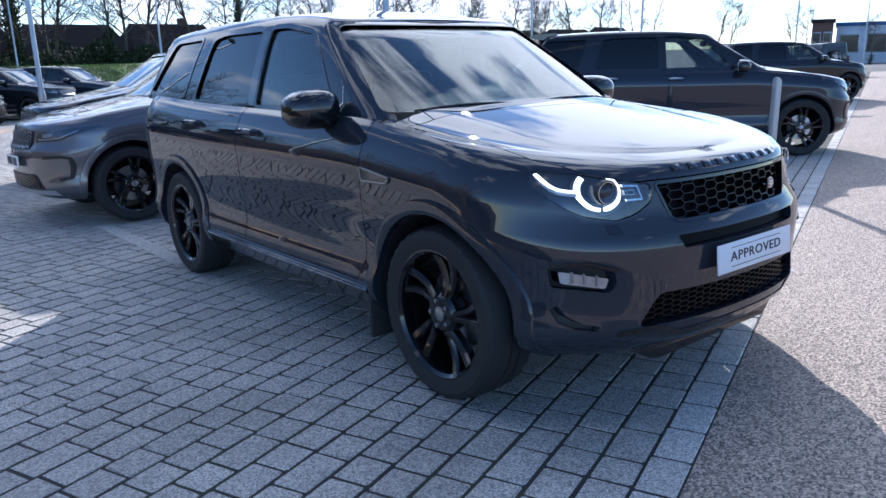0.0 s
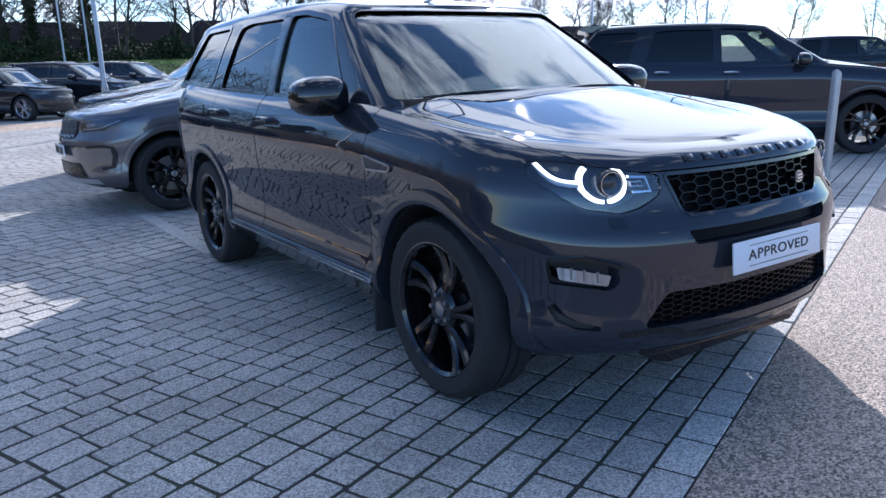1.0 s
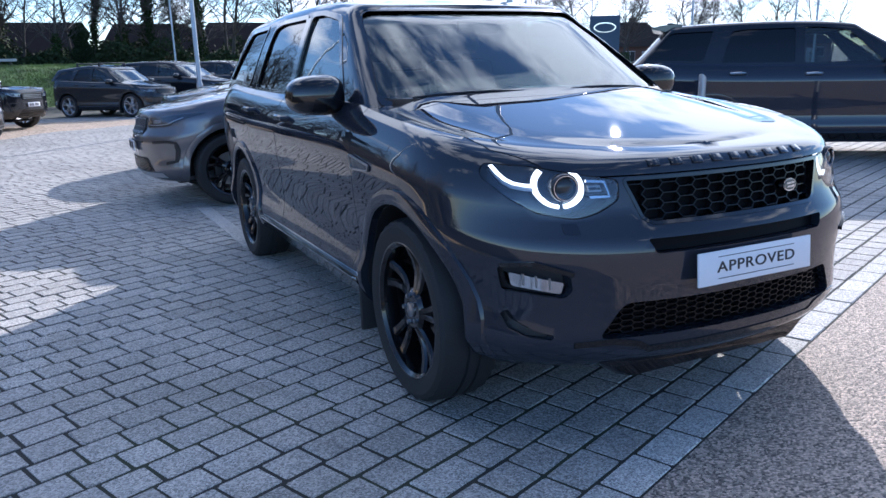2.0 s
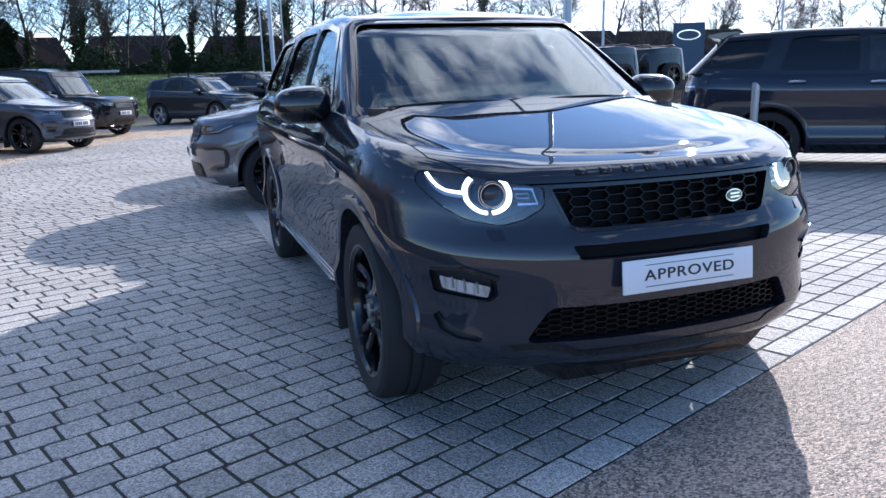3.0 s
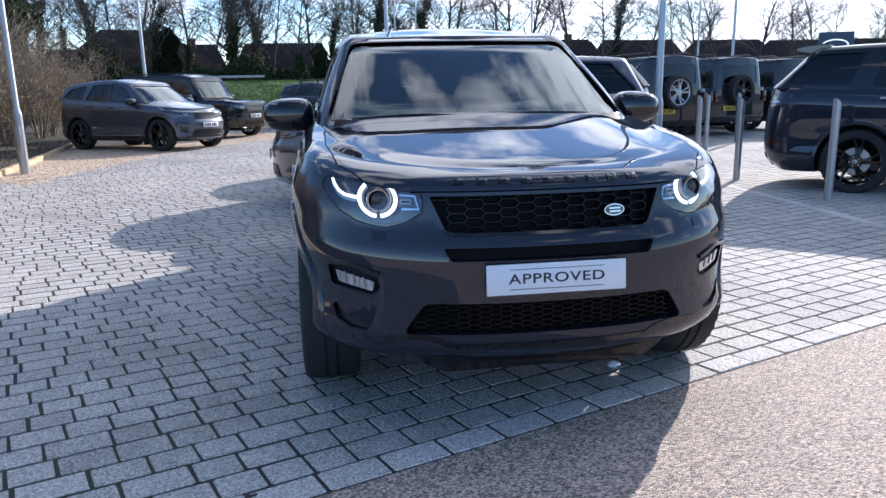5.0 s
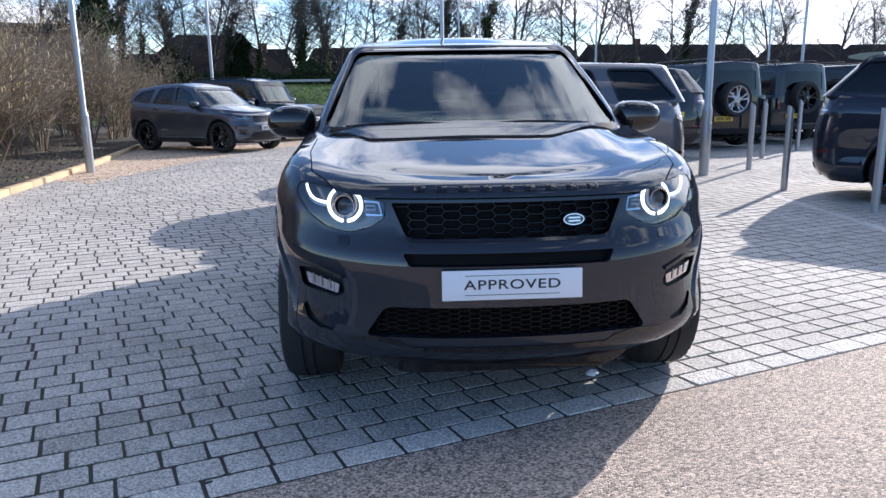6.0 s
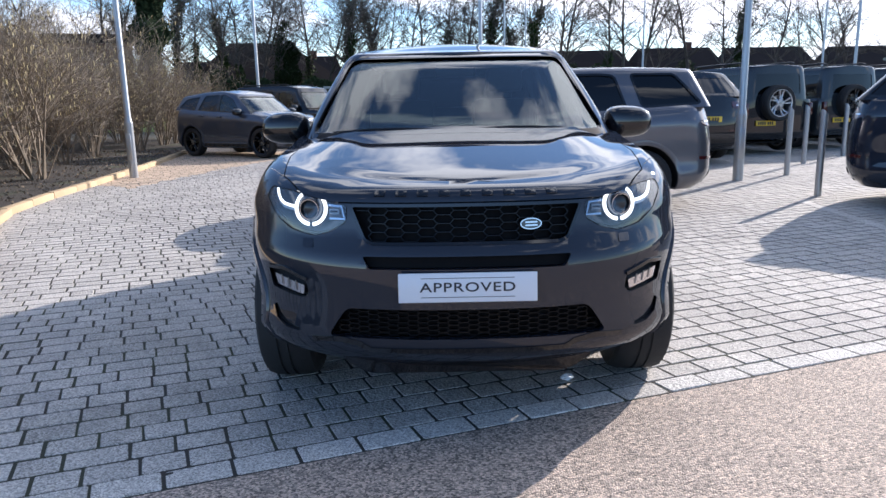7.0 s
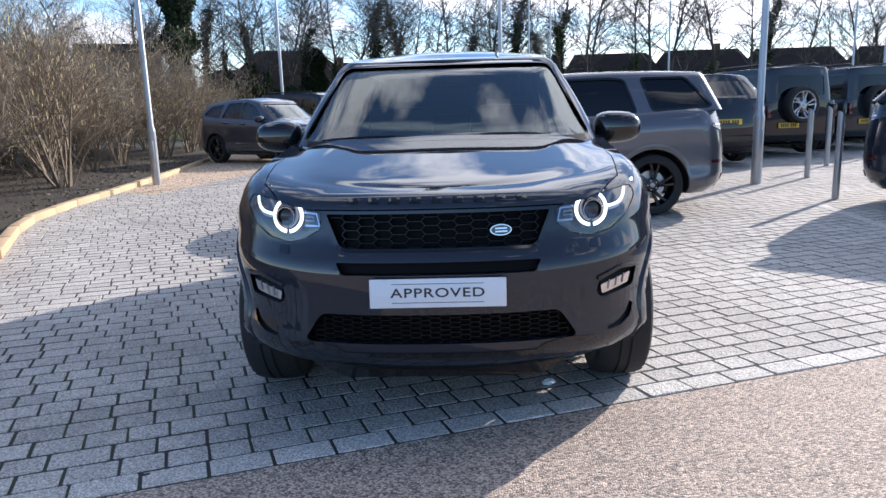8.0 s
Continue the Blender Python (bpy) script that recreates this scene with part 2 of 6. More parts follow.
def upright(x, y, turn=0.0, up=0.0):
    """Standing on the sloping ground, but plumb."""
    return Matrix.Translation((SLOPE @ pose(x, y, gh(y) + up)).translation) @ pose(0, 0, 0, 0, 0, turn)


def lin(table, v):
    """Piecewise smooth value of a short table of (place, value)."""
    if v <= table[0][0]:
        return table[0][1]
    for (a, p), (b, q) in zip(table, table[1:]):
        if v <= b:
            return p + (q - p) * (v - a) / (b - a)
    return table[-1][1]


def curve_at(table, v):
    """The same, rounded through the points (Catmull-Rom)."""
    if v <= table[0][0]:
        return table[0][1]
    for i in range(len(table) - 1):
        a, b = table[i], table[i + 1]
        if v <= b[0]:
            p0 = table[i - 1] if i else a
            p3 = table[i + 2] if i + 2 < len(table) else b
            t = (v - a[0]) / (b[0] - a[0])
            w = b[0] - a[0]
            m0 = (b[1] - p0[1]) / max(b[0] - p0[0], 1e-6) * w
            m1 = (p3[1] - a[1]) / max(p3[0] - a[0], 1e-6) * w
            t2, t3 = t * t, t * t * t
            return (2 * t3 - 3 * t2 + 1) * a[1] + (t3 - 2 * t2 + t) * m0 + (3 * t2 - 2 * t3) * b[1] + (t3 - t2) * m1
    return table[-1][1]


def to_mesh(name, bm, material, smooth=35):
    me = bpy.data.meshes.new(name)
    bm.to_mesh(me)
    bm.free()
    for p in me.polygons:
        p.use_smooth = smooth > 0
    if smooth:
        me.set_sharp_from_angle(angle=radians(smooth))
    me.materials.append(material)
    return me


def part(name, bm, material, parent, label="", smooth=35, at=None):
    me = bm if isinstance(bm, bpy.types.Mesh) else to_mesh(name, bm, material, smooth)
    ob = new(name, me)
    ob.parent = parent
    if at is not None:
        ob.matrix_basis = at
    if label:
        tagged(ob, label)
    return ob


def thing(name, m, label, category, group="", kind=""):
    ob = new(name)
    ob.empty_display_size = 0.1
    ob.matrix_basis = m
    return tagged(ob, label, category, group, kind)


def single(name, bm, material, m, label, category, group="", kind="", smooth=35):
    ob = new(name, to_mesh(name, bm, material, smooth))
    ob.matrix_basis = m
    return tagged(ob, label, category, group, kind)


def box(bm, x0, x1, y0, y1, z0, z1, bevel=0.0, m=None):
    made = bmesh.ops.create_cube(bm, size=1.0)["verts"]
    for v in made:
        v.co = Vector((x0 + (v.co.x + 0.5) * (x1 - x0), y0 + (v.co.y + 0.5) * (y1 - y0), z0 + (v.co.z + 0.5) * (z1 - z0)))
    if bevel:
        edges = list({e for v in made for e in v.link_edges})
        done = bmesh.ops.bevel(bm, geom=edges, offset=bevel, segments=2, affect="EDGES", profile=0.5)
        made = list({v for f in done["faces"] for v in f.verts} | {v for v in made if v.is_valid})
    if m is not None:
        bmesh.ops.transform(bm, matrix=m, verts=made)
    return made


def tube(bm, points, radii, sides=6, cap=True):
    """A tapered tube along points."""
    rings = []
    for i, p in enumerate(points):
        p = Vector(p)
        d = (Vector(points[min(i + 1, len(points) - 1)]) - Vector(points[max(i - 1, 0)])).normalized()
        a = d.orthogonal().normalized()
        if i and rings:
            prev = (rings[-1][0].co - Vector(points[i - 1]))
            a = (prev - d * prev.dot(d))
            a = a.normalized() if a.length > 1e-6 else d.orthogonal().normalized()
        b = d.cross(a)
        r = radii[i] if isinstance(radii, (list, tuple)) else radii
        rings.append([bm.verts.new(p + (a * math.cos(2 * math.pi * k / sides) + b * math.sin(2 * math.pi * k / sides)) * r) for k in range(sides)])
    for u, w in zip(rings, rings[1:]):
        for k in range(sides):
            bm.faces.new((u[k], u[(k + 1) % sides], w[(k + 1) % sides], w[k]))
    if cap:
        bm.faces.new(rings[0][::-1])
        bm.faces.new(rings[-1])


def lathe(bm, profile, steps=48, axis="x", wobble=None):
    """Turns a closed profile of (along, radius) about the axis."""
    rings = []
    for k in range(steps):
        a = 2 * math.pi * k / steps
        ring = []
        for j, (u, r) in enumerate(profile):
            rr = r + (wobble(k, j) if wobble else 0.0)
            ring.append(bm.verts.new((u, rr * math.cos(a), rr * math.sin(a)) if axis == "x" else (rr * math.cos(a), rr * math.sin(a), u)))
        rings.append(ring)
    n = len(profile)
    for k in range(steps):
        u, w = rings[k], rings[(k + 1) % steps]
        for j in range(n):
            q = (u[j], u[(j + 1) % n], w[(j + 1) % n], w[j])
            bm.faces.new(q)
    bmesh.ops.recalc_face_normals(bm, faces=bm.faces)


def rounded(poly, r, steps=4):
    """A polygon with its corners rounded."""
    out, n = [], len(poly)
    for i in range(n):
        p, a, b = Vector(poly[i]), Vector(poly[i - 1]), Vector(poly[(i + 1) % n])
        u, w = (a - p), (b - p)
        q = min(r, u.length * 0.45, w.length * 0.45)
        s, e = p + u.normalized() * q, p + w.normalized() * q
        for k in range(steps + 1):
            t = k / steps
            out.append(tuple(s * (1 - t) ** 2 + p * 2 * t * (1 - t) + e * t * t))
    return out


def grown(poly, d):
    """The polygon moved outwards by d (inwards if negative)."""
    n = len(poly)
    area = sum(poly[i][0] * poly[(i + 1) % n][1] - poly[(i + 1) % n][0] * poly[i][1] for i in range(n))
    sgn = 1 if area > 0 else -1
    out = []
    for i in range(n):
        p, a, b = Vector(poly[i]), Vector(poly[i - 1]), Vector(poly[(i + 1) % n])
        e1, e2 = (p - a), (b - p)
        e1 = e1.normalized() if e1.length > 1e-9 else e2.normalized()
        e2 = e2.normalized() if e2.length > 1e-9 else e1
        n1, n2 = Vector((e1.y, -e1.x)) * sgn, Vector((e2.y, -e2.x)) * sgn
        m = (n1 + n2)
        m = m.normalized() / max(0.4, m.normalized().dot(n1)) if m.length > 1e-6 else n1
        out.append(tuple(p + m * d))
    return out


def prism(bm, poly, axis, a, b):
    """A polygon drawn out along an axis from a to b. axis x: poly is (y, z); y: (x, z); z: (x, y)."""
    def place(p, t):
        return {"x": (t, p[0], p[1]), "y": (p[0], t, p[1]), "z": (p[0], p[1], t)}[axis]
    lo = [bm.verts.new(place(p, a)) for p in poly]
    hi = [bm.verts.new(place(p, b)) for p in poly]
    fs = [bm.faces.new(lo), bm.faces.new(hi)]
    for i in range(len(poly)):
        j = (i + 1) % len(poly)
        fs.append(bm.faces.new((lo[i], lo[j], hi[j], hi[i])))
    bmesh.ops.recalc_face_normals(bm, faces=fs)


def sheet(poly, step, place, thick):
    """A polygon cut into a fine net and laid on a curved surface by place(u, v, off), with thickness."""
    bm = bmesh.new()
    bm.faces.new([bm.verts.new((p[0], p[1], 0)) for p in poly])
    for k, axis in ((0, Vector((1, 0, 0))), (1, Vector((0, 1, 0)))):
        lo, hi = min(p[k] for p in poly), max(p[k] for p in poly)
        c = lo + step
        while c < hi - step * 0.3:
            bmesh.ops.bisect_plane(bm, geom=bm.verts[:] + bm.edges[:] + bm.faces[:], plane_co=axis * c, plane_no=axis)
            c += step
    flat = [(v, v.co.x, v.co.y) for v in bm.verts]
    twin = {}
    for v, u, w in flat:
        twin[v] = bm.verts.new(place(u, w, -thick))
    faces, rim = bm.faces[:], [e for e in bm.edges if len(e.link_faces) == 1]
    for f in faces:
        bm.faces.new([twin[v] for v in reversed(f.verts)])
    for e in rim:
        a, b = e.verts
        bm.faces.new((a, b, twin[b], twin[a]))
    for v, u, w in flat:
        v.co = Vector(place(u, w, 0.0))
    bmesh.ops.recalc_face_normals(bm, faces=bm.faces)
    return bm


def ribbon(points, width, place, thick):
    """A strip of even width along points (u, v) on a surface, closed if the last point is the first."""
    bm = bmesh.new()
    fine = [points[0]]
    for a, b in zip(points, points[1:]):
        cuts = int(math.hypot(b[0] - a[0], b[1] - a[1]) / 0.07) + 1
        fine += [(a[0] + (b[0] - a[0]) * k / cuts, a[1] + (b[1] - a[1]) * k / cuts) for k in range(1, cuts)] + [b]
    points = fine
    rows, n = [], len(points)
    closed = points[0] == points[-1]
    for i in range(n):
        p = Vector(points[i])
        a = Vector(points[i - 1] if i else (points[-2] if closed else points[0]))
        b = Vector(points[i + 1] if i < n - 1 else (points[1] if closed else points[-1]))
        d = (b - a).normalized()
        s = Vector((-d.y, d.x)) * width / 2
        rows.append([bm.verts.new(place(*(p + s), 0.0)), bm.verts.new(place(*(p - s), 0.0)), bm.verts.new(place(*(p - s), -thick)), bm.verts.new(place(*(p + s), -thick))])
    for u, w in zip(rows, rows[1:]):
        for k in range(4):
            bm.faces.new((u[k], u[(k + 1) % 4], w[(k + 1) % 4], w[k]))
    if not closed:
        bm.faces.new(rows[0])
        bm.faces.new(rows[-1])
    bmesh.ops.recalc_face_normals(bm, faces=bm.faces)
    return bm


def carve(me, cutter, how="DIFFERENCE"):
    """The mesh me cut by a bmesh of closed cutters: a new mesh."""
    cm = bpy.data.meshes.new("cutter")
    cutter.to_mesh(cm)
    cutter.free()
    a, b = new("carved", me), new("cutter", cm)
    mod = a.modifiers.new("cut", "BOOLEAN")
    mod.operation, mod.object, mod.solver = how, b, "EXACT"
    bpy.context.view_layer.update()
    out = bpy.data.meshes.new_from_object(a.evaluated_get(bpy.context.evaluated_depsgraph_get()))
    bpy.data.objects.remove(a)
    bpy.data.objects.remove(b)
    bpy.data.meshes.remove(cm)
    return out


def finish(me, name, material, smooth=32):
    me.name = name
    me.materials.clear()
    me.materials.append(material)
    for p in me.polygons:
        p.use_smooth, p.material_index = True, 0
    me.set_sharp_from_angle(angle=radians(smooth))
    return me


def lettering(text, height, material, parent, m, deep=0.002, label="", stretch=1.0):
    c = bpy.data.curves.new("letters", "FONT")
    c.body, c.size, c.extrude, c.align_x, c.align_y = text, height * 1.38, deep, "CENTER", "CENTER"
    c.space_character, c.offset = 1.1, 0.0005
    tmp = new("letters", c)
    bpy.context.view_layer.update()
    me = bpy.data.meshes.new_from_object(tmp.evaluated_get(bpy.context.evaluated_depsgraph_get()))
    bpy.data.objects.remove(tmp)
    me.materials.clear()
    me.materials.append(material)
    me.transform(pose(0, 0, 0, 90) @ Matrix.Diagonal((stretch, 1, 1, 1)))
    return part("lettering", me, material, parent, label, at=m)


# ---------------------------------------------------------------- cars
class Shape:
    """The outer form of a car: front at y = 0, tail at +y, its own left at +x."""

    def __init__(self):
        self.W, self.zb, self.L = 0.955, 0.25, 4.66
        self.top = [(0.25, 0.985), (0.4, 1.005), (0.7, 1.05), (1.2, 1.105), (1.45, 1.135), (2.3, 1.155), (3.3, 1.185), (4.3, 1.235), (5.2, 1.25)]
        self.mid = [(0.25, 0.99), (0.32, 1.007), (0.45, 1.032), (0.7, 1.078), (1.12, 1.155), (1.3, 1.183), (1.6, 1.2), (5.0, 1.21)]
        self.front = [(0.22, 0.22), (0.3, 0.085), (0.36, 0.045), (0.45, 0.035), (0.55, 0.03), (0.68, 0.025), (0.74, 0.045), (0.78, 0.075), (0.9, 0.098), (0.935, 0.106), (0.955, 0.122), (0.97, 0.15), (0.98, 0.195), (0.985, 0.25)]
        self.rear = [(0.22, 0.2), (0.35, 0.05), (0.5, 0.0), (0.75, 0.0), (0.95, 0.03), (1.25, 0.1)]
        self.inset = [(0.25, 0.11), (0.3, 0.05), (0.36, 0.022), (0.44, 0.012), (0.5, 0.03), (0.62, 0.032), (0.78, 0.014), (0.93, 0.006), (0.985, 0.0), (1.0, 0.012), (1.06, 0.032), (1.12, 0.066), (1.15, 0.1)]
        self.fd, self.fn, self.rd, self.rn = 0.72, 2.4, 0.5, 2.6
        self.axles, self.R, self.track = (0.84, 3.68), 0.362, 0.90
        self.arch = 0.425
        # cabin
        self.base = [(1.0, 1.09), (1.45, 1.11), (2.3, 1.13), (3.3, 1.16), (4.6, 1.22)]
        self.roof = [(1.9, 1.590), (2.05, 1.612), (2.3, 1.642), (2.7, 1.666), (3.3, 1.675), (3.9, 1.665), (4.5, 1.64)]
        self.crown = 0.036
        self.w0, self.w1 = 0.845, 0.645
        self.ys, self.ye = (1.10, 1.93), (4.58, 4.38)
        self.bow = (0.36, 0.14)
        self.windows = [
            [(1.70, 1.165), (2.08, 1.548), (2.38, 1.598), (2.57, 1.602), (2.57, 1.165)],
            [(2.65, 1.17), (2.65, 1.598), (3.2, 1.605), (3.37, 1.585), (3.50, 1.195)],
            [(3.68, 1.22), (3.56, 1.60), (4.08, 1.595), (4.36, 1.27), (4.33, 1.25)],
        ]
        self.screen = [(-0.79, 1.145), (0.79, 1.145), (0.628, 1.578), (-0.628, 1.578)]
        self.backlight = [(-0.62, 1.28), (0.62, 1.28), (0.54, 1.56), (-0.54, 1.56)]

    def scaled(self, fx, fy, fz, R, arch):
        """The same form stretched across, along and up."""
        s = Shape()
        s.top, s.mid, s.base, s.roof = ([(y * fy, z * fz) for y, z in a] for a in (self.top, self.mid, self.base, self.roof))
        s.front = [(z * fz, y) for z, y in self.front]
        s.rear = [(z * fz, y) for z, y in self.rear]
        s.inset = [(z * fz, i) for z, i in self.inset]
        s.W, s.L, s.zb, s.w0, s.w1 = self.W * fx, self.L * fy, self.zb, self.w0 * fx, self.w1 * fx
        s.track = self.track * fx
        s.axles = tuple(a * fy for a in self.axles)
        s.ys, s.ye = tuple(a * fy for a in self.ys), tuple(a * fy for a in self.ye)
        s.windows = [[(y * fy, z * fz) for y, z in p] for p in self.windows]
        s.screen = [(x * fx, z * fz) for x, z in self.screen]
        s.backlight = [(x * fx, z * fz) for x, z in self.backlight]
        s.R, s.arch = R, arch
        return s

    def front_y(self, x, z, off=0.0):
        ref, y = self.inset[-1][0], 0.2
        for _ in range(3):
            v = min(1.0, (z - self.zb) / (curve_at(self.top, y) - self.zb))
            w = self.W - curve_at(self.inset, self.zb + v * (ref - self.zb))
            zf = self.zb + v * (curve_at(self.top, 0.1) - self.zb)
            u = min(abs(x) / w, 0.999)
            y = curve_at(self.front, zf) + self.fd * (1 - (1 - u ** self.fn) ** (1 / self.fn))
        return y - off

    def on_front(self, x, z, off):
        return (x, self.front_y(x, z, off), z)

    def on_skin(self, x, z, off):
        """On the nose, set off square to its plan curve."""
        y = self.front_y(x, z)
        slope = (self.front_y(x + 0.004, z) - self.front_y(x - 0.004, z)) / 0.008
        k = off / math.hypot(slope, 1)
        return (x + slope * k, y - k, z)

    def side_x(self, y, z):
        zt = curve_at(self.top, y)
        ref = self.inset[-1][0]
        zn = self.zb + (z - self.zb) / (zt - self.zb) * (ref - self.zb)
        w = self.W - curve_at(self.inset, min(zn, ref))
        f0 = curve_at(self.front, z)
        if y < f0 + self.fd:
            u = max(0.0, (f0 + self.fd - y) / self.fd)
            w *= max(0.0, 1 - u ** self.fn) ** (1 / self.fn)
        return w

    def cabin_v(self, y, z):
        return (z - curve_at(self.base, y)) / (curve_at(self.roof, y) - curve_at(self.base, y))

    def cabin_w(self, v):
        v = min(max(v, 0), 1)
        return self.w0 + (self.w1 - self.w0) * (0.75 * v + 0.25 * v * v * v)

    def glass_x(self, y, z):
        return self.cabin_w(self.cabin_v(y, z))

    def screen_y(self, x, z):
        za, zb = curve_at(self.base, self.ys[0]), curve_at(self.roof, self.ys[1])
        v = min(max((z - za) / (zb - za), 0), 1)
        u = min(abs(x) / self.cabin_w(v), 0.999)
        return self.ys[0] + (self.ys[1] - self.ys[0]) * v + (self.bow[0] + (self.bow[1] - self.bow[0]) * v) * (1 - (1 - u ** 2.5) ** (1 / 2.5))

    def back_y(self, x, z):
        za, zb = curve_at(self.base, self.ye[0]), curve_at(self.roof, self.ye[1])
        v = min(max((z - za) / (zb - za), 0), 1)
        u = min(abs(x) / self.cabin_w(v), 0.999)
        return self.ye[0] + (self.ye[1] - self.ye[0]) * v - 0.2 * (1 - (1 - u ** 3) ** (1 / 3))


def plan_loop(w, y0, fd, fn, y1, rd, rn, nf=36, ns=44, nr=20):
    """Half of a plan outline, nose to tail, on the +x side."""
    pts = []
    for k in range(nf):
        a = math.pi / 2 * k / nf
        pts.append((w * math.sin(a) ** (2 / fn), y0 + fd * (1 - math.cos(a) ** (2 / fn))))
    for k in range(ns):
        pts.append((w, y0 + fd + (y1 - rd - y0 - fd) * k / ns))
    for k in range(nr + 1):
        a = math.pi / 2 * k / nr
        pts.append((w * max(math.cos(a), 0) ** (2 / rn), y1 - rd * (1 - math.sin(a) ** (2 / rn))))
    return pts


def skin(bm, levels, cap_z, close_bottom=True):
    """Closes a stack of half outlines (x, y, z) with their mirror image and a crowned top."""
    rings = []
    for lv in levels:
        right = [bm.verts.new((x, y, z)) for x, y, z in lv]
        left = [right[i] if lv[i][0] < 1e-5 else bm.verts.new((-lv[i][0], lv[i][1], lv[i][2])) for i in range(len(lv))]
        rings.append((right, left))
    n = len(levels[0])

    def quad(a, b, c, d):
        f = []
        for v in (a, b, c, d):
            if v not in f:
                f.append(v)
        if len(f) > 2:
            bm.faces.new(f)
    for (r0, l0), (r1, l1) in zip(rings, rings[1:]):
        for i in range(n - 1):
            quad(r0[i], r0[i + 1], r1[i + 1], r1[i])
            quad(l0[i + 1], l0[i], l1[i], l1[i + 1])

    def lid(ring, z_of):
        cols = 28
        right, left = ring
        rows = []
        for i in range(n):
            if right[i] is left[i]:
                rows.append([right[i]] * (cols + 1))
                continue
            row = [left[i]]
            for c in range(1, cols):
                u = -1 + 2 * c / cols
                p = right[i].co
                row.append(bm.verts.new((p.x * u, p.y, z_of(u, p.x * u, p.y, p.z))))
            row.append(right[i])
            rows.append(row)
        for a, b in zip(rows, rows[1:]):
            for c in range(cols):
                quad(a[c], a[c + 1], b[c + 1], b[c])
    lid(rings[-1], cap_z)
    if close_bottom:
        lid(rings[0], lambda u, x, y, z: z)
    bmesh.ops.recalc_face_normals(bm, faces=bm.faces)


def body_mesh(s):
    bm = bmesh.new()
    vs = sorted({0, 0.967, 0.983, 0.03, 0.07, 0.11, 0.16, 0.2, 0.25, 0.3, 0.36, 0.42, 0.48, 0.54, 0.6, 0.66, 0.72, 0.78, 0.83, 0.87, 0.9, 0.93, 0.955, 0.975, 0.99, 1.0})
    levels = []
    ref = s.inset[-1][0]
    for v in vs:
        zn = s.zb + v * (ref - s.zb)
        zf = s.zb + v * (curve_at(s.top, 0.1) - s.zb)
        zr = s.zb + v * (curve_at(s.top, s.L) - s.zb)
        w = s.W - curve_at(s.inset, zn)
        loop = plan_loop(w, curve_at(s.front, zf), s.fd, s.fn, s.L - lin(s.rear, zr), s.rd, s.rn)
        levels.append([(x, y, s.zb + v * (curve_at(s.top, y) - s.zb)) for x, y in loop])

    def cap(u, x, y, z):
        # a gently crowned middle plane with a soft crease each side, eased into the wings
        inset = abs(x) * (1 / max(abs(u), 1e-6) - 1) if abs(u) > 1e-6 else 9.0
        w = min(1.0, inset / 0.24)
        w = w * w * (3 - 2 * w)
        over = max(0.0, abs(x) - 0.60 * s.W)
        plane = max(curve_at(s.mid, y), z) - 0.016 * (x / (0.6 * s.W)) ** 2 - 0.10 * over
        return z + (plane - z) * w
    skin(bm, levels, cap)
    return to_mesh("body", bm, BLACK_PLASTIC)


def cabin_mesh(s, inner=0.0):
    bm = bmesh.new()
    levels = []
    vs = [0, 0.12, 0.25, 0.4, 0.55, 0.7, 0.82, 0.9, 0.95, 0.98, 1.0]
    for v in vs:
        w = s.cabin_w(v) - inner - (0.035 * max(0, (v - 0.9) / 0.1) ** 2)
        y0 = s.ys[0] + (s.ys[1] - s.ys[0]) * v + inner * 1.3
        y1 = s.ye[0] + (s.ye[1] - s.ye[0]) * v - inner
        fd = s.bow[0] + (s.bow[1] - s.bow[0]) * v
        loop = plan_loop(w, y0, fd, 2.5, y1, 0.2, 3.0, 20, 44, 12)
        levels.append([(x, y, curve_at(s.base, y) + v * (curve_at(s.roof, y) - curve_at(s.base, y) - inner * 0.6) - (0.02 if inner and v == 0 else 0)) for x, y in loop])
    skin(bm, levels, lambda u, x, y, z: z + s.crown * (1 - u * u) * min(1, max(0.25, (y - s.ys[1]) / 0.5)))
    return bm


